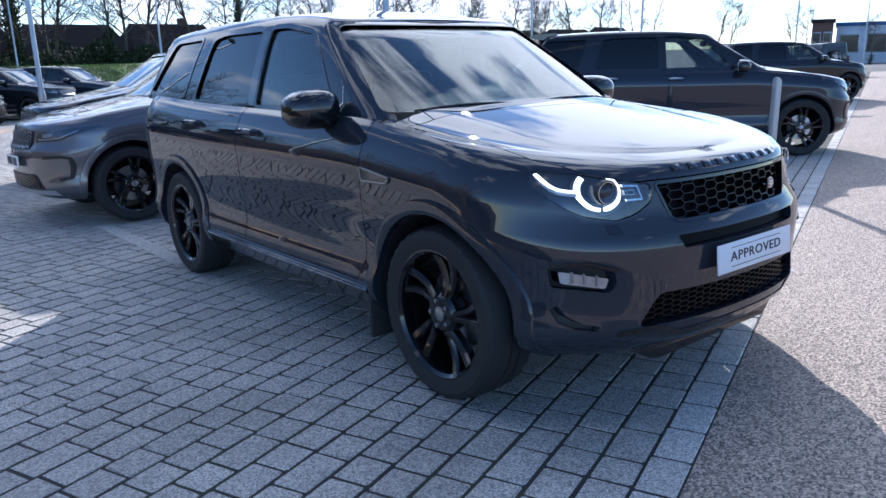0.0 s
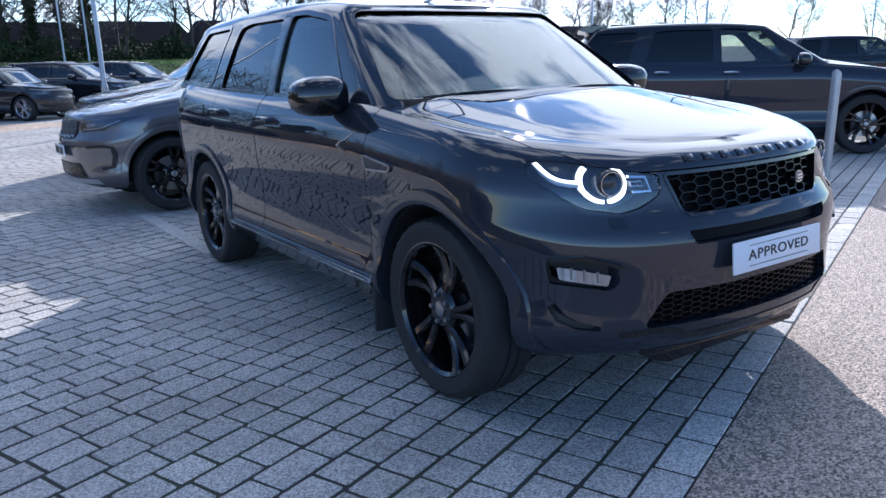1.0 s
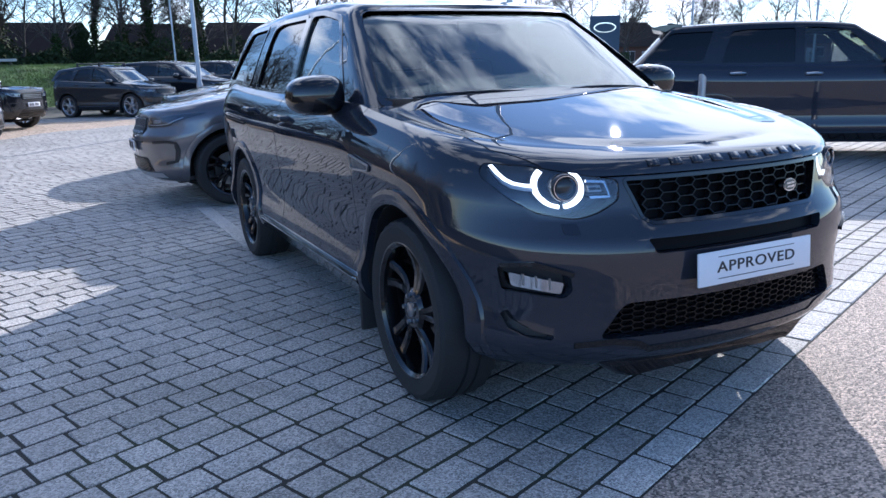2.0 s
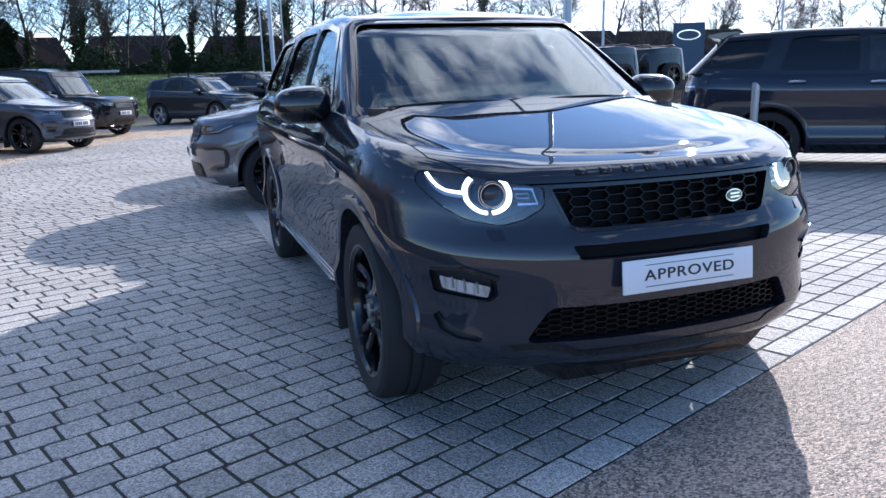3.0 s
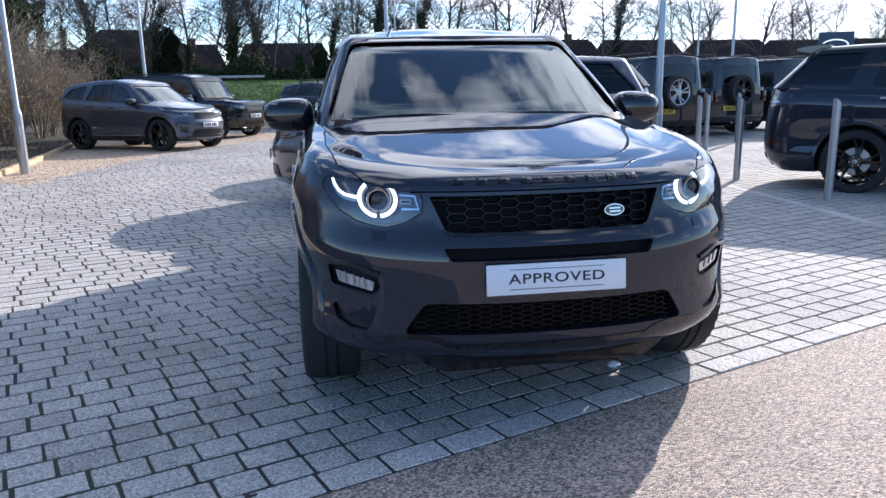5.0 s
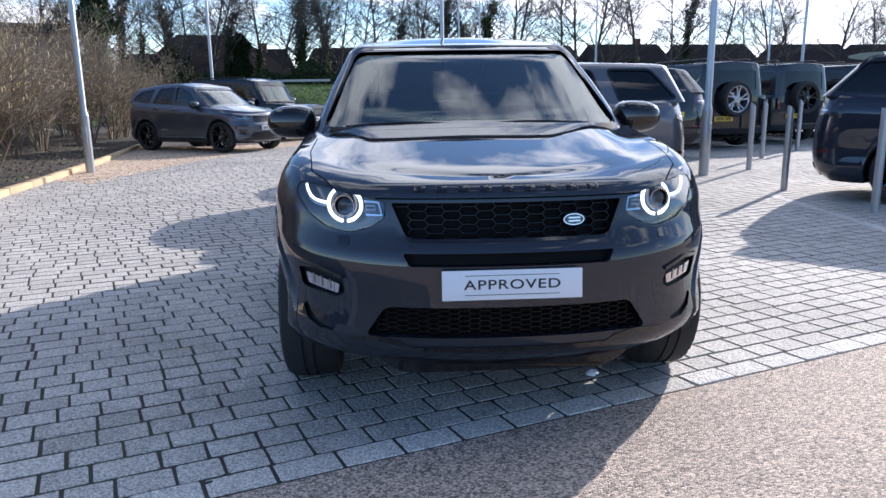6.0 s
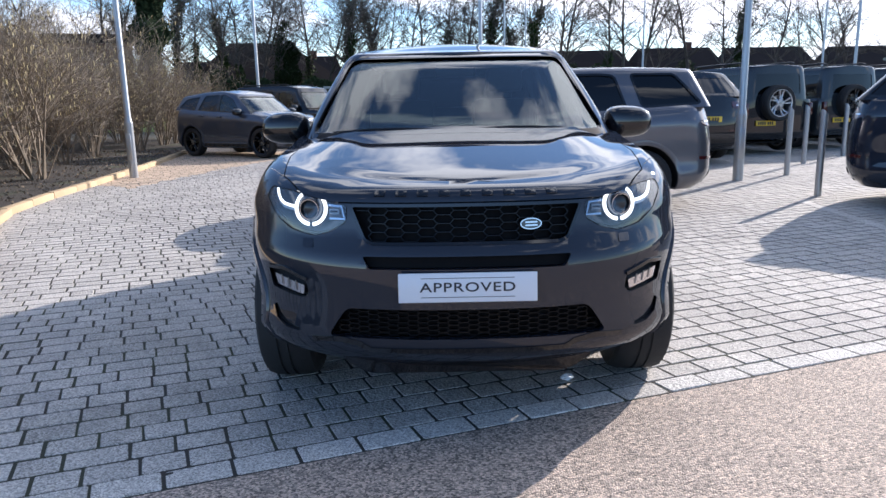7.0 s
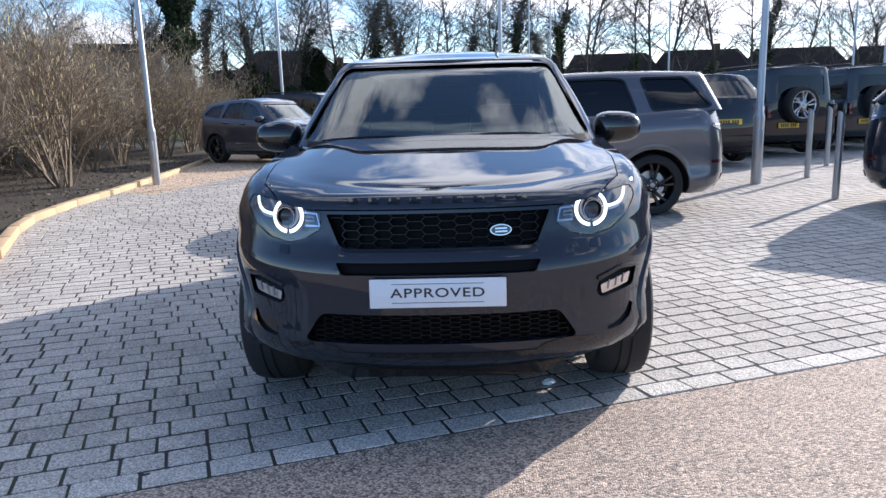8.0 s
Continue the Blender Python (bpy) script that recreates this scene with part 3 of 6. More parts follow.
def wheel(s, parent, at, rim, spokes=5, side=1):
    """A wheel whose outer face looks along +x: tyre, rim, disc, hub cap and nuts."""
    R = s.R
    hub = new("wheel")
    hub.empty_display_size = 0.1
    hub.parent = parent
    hub.matrix_basis = at @ pose(0, 0, 0, 0, 0, 0 if side > 0 else 180)
    key = (round(R, 3), rim.name, spokes)
    if key not in WHEELS:
        r = R * 0.745
        bm = bmesh.new()
        prof = [(-0.115, r), (-0.12, r + 0.03), (-0.122, R - 0.035), (-0.11, R - 0.012), (-0.085, R - 0.003), (-0.03, R), (-0.028, R - 0.008), (-0.018, R - 0.008), (-0.016, R),
                (0.016, R), (0.018, R - 0.008), (0.028, R - 0.008), (0.03, R), (0.085, R - 0.003), (0.11, R - 0.012), (0.122, R - 0.035), (0.12, r + 0.03), (0.112, r), (0.09, r - 0.012), (-0.09, r - 0.012)]
        lathe(bm, prof, 72, "x", lambda k, j: -0.007 if k % 2 and j in (3, 4, 13, 14) else 0.0)
        tyre = to_mesh("tyre", bm, RUBBER, 30)
        bm = bmesh.new()
        lathe(bm, [(-0.1, r - 0.002), (0.1, r - 0.002), (0.112, r + 0.006), (0.112, r - 0.006), (0.1, r - 0.02), (0.02, r - 0.035), (-0.1, r - 0.035)], 64)
        for k in range(spokes):
            for off in (-0.135, 0.135):
                a0 = 2 * math.pi * k / spokes
                pts = []
                for t in (0, 0.25, 0.5, 0.75, 1.0):
                    ang = a0 + off * (0.9 + 0.55 * t) + 0.22 * t
                    rad = 0.055 + (r - 0.075) * t
                    half = 0.015 + 0.007 * t
                    pts.append((ang, rad, half, 0.085 - 0.028 * math.sin(math.pi * min(1, t * 0.9)) + 0.012 * t))
                rows = []
                for ang, rad, half, xx in pts:
                    c = Vector((0, math.cos(ang), math.sin(ang))) * rad
                    tdir = Vector((0, -math.sin(ang), math.cos(ang)))
                    rows.append([bm.verts.new(c + tdir * half + Vector((xx - 0.01, 0, 0))), bm.verts.new(c + tdir * half * 0.55 + Vector((xx, 0, 0))), bm.verts.new(c - tdir * half * 0.55 + Vector((xx, 0, 0))),
                                 bm.verts.new(c - tdir * half + Vector((xx - 0.01, 0, 0))), bm.verts.new(c - tdir * half * 0.9 + Vector((xx - 0.045, 0, 0))), bm.verts.new(c + tdir * half * 0.9 + Vector((xx - 0.045, 0, 0)))])
                for u, w in zip(rows, rows[1:]):
                    for q in range(6):
                        bm.faces.new((u[q], u[(q + 1) % 6], w[(q + 1) % 6], w[q]))
                bm.faces.new(rows[0])
                bm.faces.new(rows[-1])
        lathe(bm, [(0.02, 0.0005), (0.02, 0.085), (0.07, 0.085), (0.085, 0.07), (0.085, 0.0005)], 40)
        bmesh.ops.recalc_face_normals(bm, faces=bm.faces)
        rims = to_mesh("rim", bm, rim, 30)
        bm = bmesh.new()
        lathe(bm, [(-0.03, 0.06), (-0.03, 0.165), (-0.005, 0.165), (-0.005, 0.06)], 48)
        disc = to_mesh("brake_disc", bm, STEEL, 30)
        bm = bmesh.new()
        lathe(bm, [(0.08, 0.0005), (0.08, 0.03), (0.092, 0.03), (0.096, 0.02), (0.096, 0.0005)], 24)
        cap = to_mesh("hub_cap", bm, SATIN, 30)
        bm = bmesh.new()
        lathe(bm, [(0.08, 0.0005), (0.08, 0.010), (0.097, 0.009), (0.097, 0.0005)], 6)
        nut = to_mesh("wheel_nut", bm, STEEL, 30)
        bm = bmesh.new()
        box(bm, -0.05, 0.02, -0.17, -0.09, -0.07, 0.07, 0.012)
        caliper = to_mesh("brake_caliper", bm, BLACK_PLASTIC, 30)
        WHEELS[key] = (tyre, rims, disc, cap, nut, caliper)
    tyre, rims, disc, cap, nut, caliper = WHEELS[key]
    for nm, me in (("tyre", tyre), ("rim", rims), ("brake_disc", disc), ("hub_cap", cap), ("brake_caliper", caliper)):
        part(nm, me, None, hub)
    for k in range(5):
        a = 2 * math.pi * (k + 0.5) / 5
        part("wheel_nut", nut, None, hub, at=pose(0, 0.056 * math.cos(a), 0.056 * math.sin(a)))
    return hub


WHEELS = {}


def mirror_pair(build, *rest):
    for side in (1, -1):
        build(side, *rest)


def hex_net(x0, x1, z0, z1, pitch, bar, inside, place, thick):
    """A honeycomb of bars over a region."""
    bm = bmesh.new()
    done = set()
    rows = int((z1 - z0) / (pitch * 0.42)) + 2
    cols = int((x1 - x0) / (pitch * 0.81)) + 2
    for j in range(rows):
        for i in range(cols):
            w, h = pitch * 0.5, pitch * 0.28
            cx = x0 + i * 1.62 * w
            cz = z0 + (j + 0.5 * (i % 2)) * 1.5 * h
            pts = [(cx + w, cz), (cx + w * 0.62, cz + h * 0.75), (cx - w * 0.62, cz + h * 0.75), (cx - w, cz), (cx - w * 0.62, cz - h * 0.75), (cx + w * 0.62, cz - h * 0.75)]
            for k in range(6):
                a, b = pts[k], pts[(k + 1) % 6]
                key = (round((a[0] + b[0]) * 200), round((a[1] + b[1]) * 200))
                if key in done:
                    continue
                done.add(key)
                if not (inside(*a) and inside(*b)):
                    continue
                d = Vector((b[0] - a[0], b[1] - a[1])).normalized()
                s = Vector((-d.y, d.x)) * bar / 2
                e = d * bar * 0.3
                q = [Vector(a) + s - e, Vector(b) + s + e, Vector(b) - s + e, Vector(a) - s - e]
                hi = [bm.verts.new(place(*p, 0.0)) for p in q]
                lo = [bm.verts.new(place(*p, -thick)) for p in q]
                bm.faces.new(hi)
                for m in range(4):
                    bm.faces.new((hi[m], hi[(m + 1) % 4], lo[(m + 1) % 4], lo[m]))
    bmesh.ops.recalc_face_normals(bm, faces=bm.faces)
    return bm


def in_poly(poly):
    def test(x, y):
        c, n = False, len(poly)
        for i in range(n):
            (xa, ya), (xb, yb) = poly[i], poly[i - 1]
            if (ya > y) != (yb > y) and x < (xb - xa) * (y - ya) / (yb - ya) + xa:
                c = not c
        return c
    return test


def base_car(name, s, at, colour, label, rim, spokes=5, side_glass=None, handle=None, doors=False, cuts=None, roof_colour=None, group="parked cars", inside=True):
    """The parts every car has: body, cabin, glass, wheels, liners, arch trims, mirrors, handles, seats."""
    car = thing(name, at, label, "car", group)
    body = body_mesh(s)
    bm = bmesh.new()
    for y in s.axles:
        for sd in (1, -1):
            poly = [(y + s.arch * math.cos(a), s.R + s.arch * math.sin(a)) for a in [2 * math.pi * k / 40 for k in range(40)]]
            poly = [(p, max(q, 0.08)) for p, q in poly]
            seen, clean = set(), []
            for p in poly:
                if p not in seen:
                    seen.add(p)
                    clean.append(p)
            prism(bm, clean, "x", sd * 0.56, sd * 1.4)
    if cuts:
        cuts(bm)
    body = carve(body, bm)
    # the cabin's well
    bm = bmesh.new()
    yw = s.ys[0] + 0.2
    prism(bm, [(-0.6, yw), (0.6, yw), (s.w0 - 0.085, yw + 0.15), (s.w0 - 0.085, s.ye[1] - 0.15), (-s.w0 + 0.085, s.ye[1] - 0.15), (-s.w0 + 0.085, yw + 0.15)], "z", 0.45, 1.5)
    body = carve(body, bm)
    y_f, y_m, y_r = s.windows[0][0][0] - 0.39, s.windows[0][-1][0] + 0.055, s.windows[1][-1][0] - 0.08
    if doors:
        arch_y = s.axles[1]
        polys = [[(y_f, 1.6), (y_f, 1.04), (y_f + 0.03, 0.5), (y_f + 0.09, 0.405), (y_m - 0.004, 0.405), (y_m - 0.004, 1.6)],
                 [(y_m + 0.004, 1.6), (y_m + 0.004, 0.405), (arch_y - 0.56, 0.405), (arch_y - 0.50, 0.55), (arch_y - 0.40, 0.76), (arch_y - 0.33, 0.92), (y_r, 1.12), (y_r, 1.6)]]
        bonnet = [(-0.30, 0.0), (0.30, 0.0), (0.5, 0.12), (0.66, 0.27), (0.76, 0.45), (0.80, 0.8), (0.80, 1.15), (0.66, 1.13), (0.45, 1.095), (0.2, 1.075), (-0.2, 1.075), (-0.45, 1.095), (-0.66, 1.13), (-0.80, 1.15), (-0.80, 0.8), (-0.76, 0.45), (-0.66, 0.27), (-0.5, 0.12)]
        solid = body
        cut = bmesh.new()
        pieces = []
        for p in polys:
            for sd in (1, -1):
                prism(cut, p, "x", sd * 0.80, sd * 1.3)
                keep = bmesh.new()
                prism(keep, grown(p, -0.0045), "x", sd * 0.81, sd * 1.3)
                pieces.append(("door", carve(solid.copy(), keep, "INTERSECT")))
        prism(cut, bonnet, "z", 0.914, 1.4)
        keep = bmesh.new()
        prism(keep, grown(bonnet, -0.005), "z", 0.919, 1.4)
        pieces.append(("bonnet", carve(solid.copy(), keep, "INTERSECT")))
        body = carve(solid, cut)
        for nm, me in pieces:
            part(nm, finish(me, nm, colour), colour, car)
    part("body", finish(body, "body", colour), colour, car)
    # cabin shell, hollow, with its openings
    shell = to_mesh("cabin", cabin_mesh(s), colour)
    shell = carve(shell, cabin_mesh(s, 0.05))
    bm = bmesh.new()
    for w in s.windows:
        for sd in (1, -1):
            prism(bm, rounded(w, 0.05), "x", sd * 0.3, sd * 1.2)
    shell = carve(shell, bm)
    shell = carve(shell, sheet(rounded(s.screen, 0.05), 0.2, lambda x, z, off: (x, s.screen_y(x, z) - 0.2 - off, z), 0.32))
    bm = bmesh.new()
    prism(bm, rounded(s.backlight, 0.06), "y", s.ye[1] - 0.25, s.ye[0] + 0.3)
    shell = carve(shell, bm)
    part("cabin_shell", finish(shell, "cabin_shell", roof_colour or colour), colour, car)
    side_glass = side_glass or (GLASS, GLASS_DARK, GLASS_DARK)
    for w, g in zip(s.windows, side_glass):
        for sd in (1, -1):
            bm = sheet(grown(rounded(w, 0.05), 0.012), 0.16, lambda y, z, off, sd=sd: (sd * (s.glass_x(y, z) - 0.012 + off), y, z), 0.004)
            part("side_window", bm, g, car)
            bm = ribbon(rounded(w, 0.05) + [rounded(w, 0.05)[0]], 0.026, lambda y, z, off, sd=sd: (sd * (s.glass_x(y, z) + 0.004 + off), y, z), 0.012)
            part("window_seal", bm, GLOSS_BLACK, car)
    bm = sheet(grown(rounded(s.screen, 0.05), 0.014), 0.12, lambda x, z, off: (x, s.screen_y(x, z) + 0.014 - off, z), 0.005)
    part("windscreen", bm, GLASS, car)
    ring = rounded(s.screen, 0.05)
    part("windscreen_seal", ribbon(ring + [ring[0]], 0.018, lambda x, z, off: (x, s.screen_y(x, z) - 0.003 - off, z), 0.012), GLOSS_BLACK, car)
    z = s.screen[0][1]
    sill = [(s.screen[1][0] * k * 1.0, z - 0.012) for k in (-1, -0.75, -0.5, -0.25, 0, 0.25, 0.5, 0.75, 1)]
    part("scuttle_panel", ribbon(sill, 0.03, lambda x, z, off: (x, s.screen_y(x, z) - 0.012 - off, z + 0.004), 0.02), GRILLE_BLACK, car)
    bm = sheet(grown(rounded(s.backlight, 0.06), 0.014), 0.16, lambda x, z, off: (x, s.back_y(x, z) - 0.012 + off, z), 0.005)
    part("rear_window", bm, GLASS_DARK, car)
    # wheels, liners and arch trims
    for y in s.axles:
        for sd in (1, -1):
            wheel(s, car, pose(sd * (s.track - 0.085), y, s.R), rim, spokes, sd)
            bm = bmesh.new()
            n = 26
            rows = []
            for k in range(n + 1):
                a = radians(-12 + 204 * k / n)
                c, q = math.cos(a), math.sin(a)
                ra = s.arch - 0.006
                rows.append([bm.verts.new((sd * xx, y + rr * c, s.R + rr * q)) for xx, rr in ((s.side_x(y + ra * c, max(s.R + ra * q, s.zb + 0.02)) - 0.02, ra), (0.565, ra), (0.565, 0.02), (0.57, 0.02), (0.57, ra - 0.004), (s.side_x(y + ra * c, max(s.R + ra * q, s.zb + 0.02)) - 0.02, ra - 0.004))])
            for u, w in zip(rows, rows[1:]):
                for q in range(6):
                    bm.faces.new((u[q], u[(q + 1) % 6], w[(q + 1) % 6], w[q]))
            bmesh.ops.recalc_face_normals(bm, faces=bm.faces)
            part("wheel_arch_liner", bm, LINER, car)
            bm = bmesh.new()
            rows = []
            for k in range(n + 1):
                a = radians(-14 + 208 * k / n)
                c, q = math.cos(a), math.sin(a)
                row = []
                for rr, off in ((s.arch - 0.008, -0.03), (s.arch - 0.006, 0.012), (s.arch + 0.012, 0.018), (s.arch + 0.05, 0.012), (s.arch + 0.056, -0.02)):
                    yy, zz = y + rr * c, max(s.R + rr * q, 0.255)
                    row.append(bm.verts.new((sd * (s.side_x(yy, zz) + off), yy, zz)))
                rows.append(row)
            for u, w in zip(rows, rows[1:]):
                for q in range(4):
                    bm.faces.new((u[q], u[q + 1], w[q + 1], w[q]))
            bmesh.ops.recalc_face_normals(bm, faces=bm.faces)
            part("wheel_arch_trim", bm, colour, car)
    for sd in (1, -1):
        # door mirror
        ym, zm = s.windows[0][0][0] - 0.06, s.windows[0][0][1]
        xm = s.glass_x(ym, zm + 0.02)
        mirror = part("door_mirror", mirror_shell(sd), GLOSS_BLACK, car, at=pose(sd * (xm + 0.16), ym + 0.02, zm + 0.01))
        bm = bmesh.new()
        tube(bm, [(-sd * 0.16, 0.03, -0.055), (-sd * 0.1, 0.02, -0.05), (-sd * 0.02, 0.01, -0.03)], [0.03, 0.026, 0.03], 10)
        part("mirror_arm", bm, BLACK_PLASTIC, mirror)
        bm = bmesh.new()
        box(bm, -0.085, 0.085, 0.062, 0.066, -0.05, 0.055, 0.0015)
        part("mirror_glass", bm, CHROME, mirror)
        for w, wy in ((s.windows[0], y_m - 0.17), (s.windows[1], y_r - 0.14)):
            z = curve_at(s.top, wy) - 0.115
            x = s.side_x(wy, z)
            bm = bmesh.new()
            tube(bm, [(sd * (x - 0.01), wy - 0.10, z), (sd * (x + 0.03), wy - 0.085, z), (sd * (x + 0.038), wy, z + 0.003), (sd * (x + 0.03), wy + 0.085, z), (sd * (x - 0.01), wy + 0.1, z)], [0.014, 0.016, 0.017, 0.016, 0.014], 8)
            part("door_handle", bm, handle or colour, car)
        # sill trim
        bm = bmesh.new()
        y0, y1 = s.axles[0] + s.arch + 0.05, s.axles[1] - s.arch - 0.05
        rows = []
        for k in range(9):
            y = y0 + (y1 - y0) * k / 8
            rows.append([bm.verts.new((sd * (s.side_x(y, z) + off), y, z)) for z, off in ((0.27, -0.02), (0.285, 0.012), (0.37, 0.02), (0.388, 0.006), (0.392, -0.02))])
        for u, w in zip(rows, rows[1:]):
            for q in range(4):
                bm.faces.new((u[q], u[q + 1], w[q + 1], w[q]))
        bmesh.ops.recalc_face_normals(bm, faces=bm.faces)
        trim = part("sill_trim", bm, GLOSS_BLACK, car)
        if doors:
            line = [(y0 + 0.04 + (y1 - y0 - 0.08) * k / 12, 0.381) for k in range(13)]
            part("bright_strip", ribbon(line, 0.006, lambda y, z, off, sd=sd: (sd * (s.side_x(y, z) + 0.024 + off), y, z), 0.01), CHROME, trim, "thin bright strip")
        # mud flap and black pillar trims
        bm = bmesh.new()
        y = s.axles[0] + s.arch + 0.03
        box(bm, sd * 0.86 - 0.09, sd * 0.86 + 0.085, y - 0.012, y + 0.012, 0.15, 0.42, 0.008)
        part("mud_flap", bm, RUBBER, car)
        a, b = s.windows[0][-1], s.windows[1][0]
        za, zb = a[1] + 0.01, s.windows[1][1][1] - 0.01
        strip = [(a[0] + 0.002, za), (b[0] - 0.002, za), (b[0] - 0.002, zb), (a[0] + 0.002, zb)]
        part("pillar_trim", sheet(strip, 0.1, lambda y, z, off, sd=sd: (sd * (s.glass_x(y, z) + 0.006 + off), y, z), 0.01), GLOSS_BLACK, car)
    # wipers: a flat arm that rises from the scuttle and a long thin blade against the glass
    for x0, x1 in ((-0.66, -0.06), (-0.02, 0.56)):
        bm = bmesh.new()
        blade, arm = [], []
        for k in range(9):
            x = x0 + (x1 - x0) * k / 8
            z = s.screen[0][1] + 0.004 + 0.022 * math.sin(math.pi * (0.1 + 0.75 * k / 8))
            blade.append((x, s.screen_y(x, z) - 0.014, z))
            if k < 6:
                x = x1 - (x1 - x0) * 0.62 * k / 5
                z = s.screen[0][1] - 0.012 + 0.03 * k / 5
                arm.append((x, s.screen_y(x, z) - 0.028, z))
        tube(bm, blade, 0.0045, 5)
        tube(bm, arm, [0.011, 0.008, 0.006, 0.006, 0.005, 0.004], 6)
        part("wiper", bm, BLACK_PLASTIC, car)
    # underside
    bm = bmesh.new()
    box(bm, -0.54, 0.54, 0.35, s.L - 0.35, 0.22, 0.26, 0.02)
    part("underbody", bm, LINER, car)
    if inside:
        cabin_inside(s, car)
    return car


def mirror_shell(sd):
    bm = bmesh.new()
    bmesh.ops.create_uvsphere(bm, u_segments=24, v_segments=14, radius=1.0)
    for v in bm.verts:
        x, y, z = v.co
        e = 0.72
        f = lambda q: math.copysign(abs(q) ** e, q)
        v.co = Vector((f(x) * 0.135, f(y) * (0.115 if y < 0 else 0.06), f(z) * 0.09 * (1.0 + 0.12 * x * sd * -1)))
    bmesh.ops.recalc_face_normals(bm, faces=bm.faces)
    return to_mesh("door_mirror", bm, GLOSS_BLACK, 60)


def cabin_inside(s, car):
    """Dashboard, steering wheel, seats and headlining behind the glass."""
    y0 = s.ys[0] + 0.35
    zs = curve_at(s.base, y0)
    bm = bmesh.new()
    box(bm, -0.74, 0.74, y0 - 0.12, y0 + 0.42, zs - 0.45, zs - 0.01, 0.06)
    part("dashboard", bm, INTERIOR, car)
    bm = bmesh.new()
    ring = [(-0.36 + 0.185 * math.cos(a), 0, 0.185 * math.sin(a)) for a in [2 * math.pi * k / 24 for k in range(25)]]
    tube(bm, ring, 0.016, 6, False)
    box(bm, -0.43, -0.29, -0.02, 0.02, -0.05, 0.05, 0.015)
    box(bm, -0.53, -0.19, -0.01, 0.01, -0.02, 0.02, 0.006)
    part("steering_wheel", bm, INTERIOR, car, at=pose(0, y0 + 0.52, zs - 0.10, -25))
    for x in (-0.37, 0.37):
        bm = bmesh.new()
        box(bm, x - 0.24, x + 0.24, y0 + 0.75, y0 + 1.25, zs - 0.5, zs - 0.34, 0.05)
        box(bm, x - 0.235, x + 0.235, -0.06, 0.06, 0.0, 0.62, 0.05, pose(0, y0 + 1.22, zs - 0.38, -14))
        box(bm, x - 0.13, x + 0.13, -0.045, 0.045, 0.66, 0.84, 0.04, pose(0, y0 + 1.22, zs - 0.38, -10))
        part("front_seat", bm, INTERIOR, car)
    bm = bmesh.new()
    box(bm, -0.62, 0.62, y0 + 1.75, y0 + 2.2, zs - 0.5, zs - 0.3, 0.05)
    box(bm, -0.62, 0.62, -0.06, 0.06, 0.0, 0.55, 0.05, pose(0, y0 + 2.2, zs - 0.36, -16))
    for x in (-0.4, 0.4):
        box(bm, x - 0.12, x + 0.12, -0.04, 0.04, 0.56, 0.72, 0.035, pose(0, y0 + 2.2, zs - 0.36, -12))
    part("rear_bench", bm, INTERIOR, car)
    bm = bmesh.new()
    z = curve_at(s.roof, s.ys[1] + 0.4) - 0.09
    box(bm, -s.w1 + 0.1, s.w1 - 0.1, s.ys[1] + 0.25, s.ye[1] - 0.3, z - 0.012, z, 0.004)
    part("headlining", bm, INTERIOR_PALE, car)
    bm = bmesh.new()
    box(bm, -0.12, 0.12, -0.02, 0.02, -0.035, 0.035, 0.012, pose(0, s.screen_y(0, s.screen[2][1] - 0.08) + 0.12, s.screen[2][1] - 0.09))
    part("rear_view_mirror", bm, BLACK_PLASTIC, car)


def number_plate(car, m, colour, words=None):
    """A plate 520 x 111 mm; its registration is left as plain bars."""
    bm = bmesh.new()
    box(bm, -0.26, 0.26, -0.004, 0.004, -0.0555, 0.0555, 0.003)
    plate = part("number_plate", bm, colour, car, at=m)
    bm = bmesh.new()
    if words is None:
        for x in (-0.19, -0.135, -0.08, -0.025, 0.06, 0.115, 0.17):
            bm = bmesh.new()
            box(bm, x - 0.018, x + 0.018, -0.0065, -0.003, -0.036, 0.036)
            part("registration_bar", bm, PLATE_INK, plate)
    else:
        for z in (-0.036, 0.036):
            bm = bmesh.new()
            box(bm, -0.175, 0.175, -0.0055, -0.003, z - 0.001, z + 0.001)
            part("rule_line", bm, PLATE_INK, plate)
        lettering(words, 0.036, PLATE_INK, plate, pose(0, -0.0045, 0), 0.0012, "dark grey lettering that reads APPROVED", 1.36)
    return plate


DISCO = Shape()
HEADLIGHT = [(-0.458, 0.907), (-0.462, 0.842), (-0.53, 0.803), (-0.60, 0.785), (-0.70, 0.805), (-0.772, 0.855), (-0.825, 0.925), (-0.805, 0.966), (-0.70, 0.955), (-0.56, 0.925)]
GRILLE = [(-0.447, 0.907), (0.447, 0.907), (0.392, 0.778), (0.362, 0.765), (-0.362, 0.765), (-0.392, 0.778)]
SLOT = [(-0.40, 0.72), (0.40, 0.72), (0.375, 0.672), (-0.375, 0.672)]
INTAKE = [(-0.47, 0.515), (0.47, 0.515), (0.55, 0.395), (-0.55, 0.395)]
FOG = [(-0.815, 0.638), (-0.735, 0.646), (-0.635, 0.612), (-0.625, 0.56), (-0.65, 0.535), (-0.80, 0.558)]
VENT = [(-0.785, 0.49), (-0.765, 0.452), (-0.725, 0.424), (-0.675, 0.41), (-0.68, 0.394), (-0.74, 0.40), (-0.788, 0.428), (-0.803, 0.475)]


def flip(poly):
    return [(-x, z) for x, z in reversed(poly)]


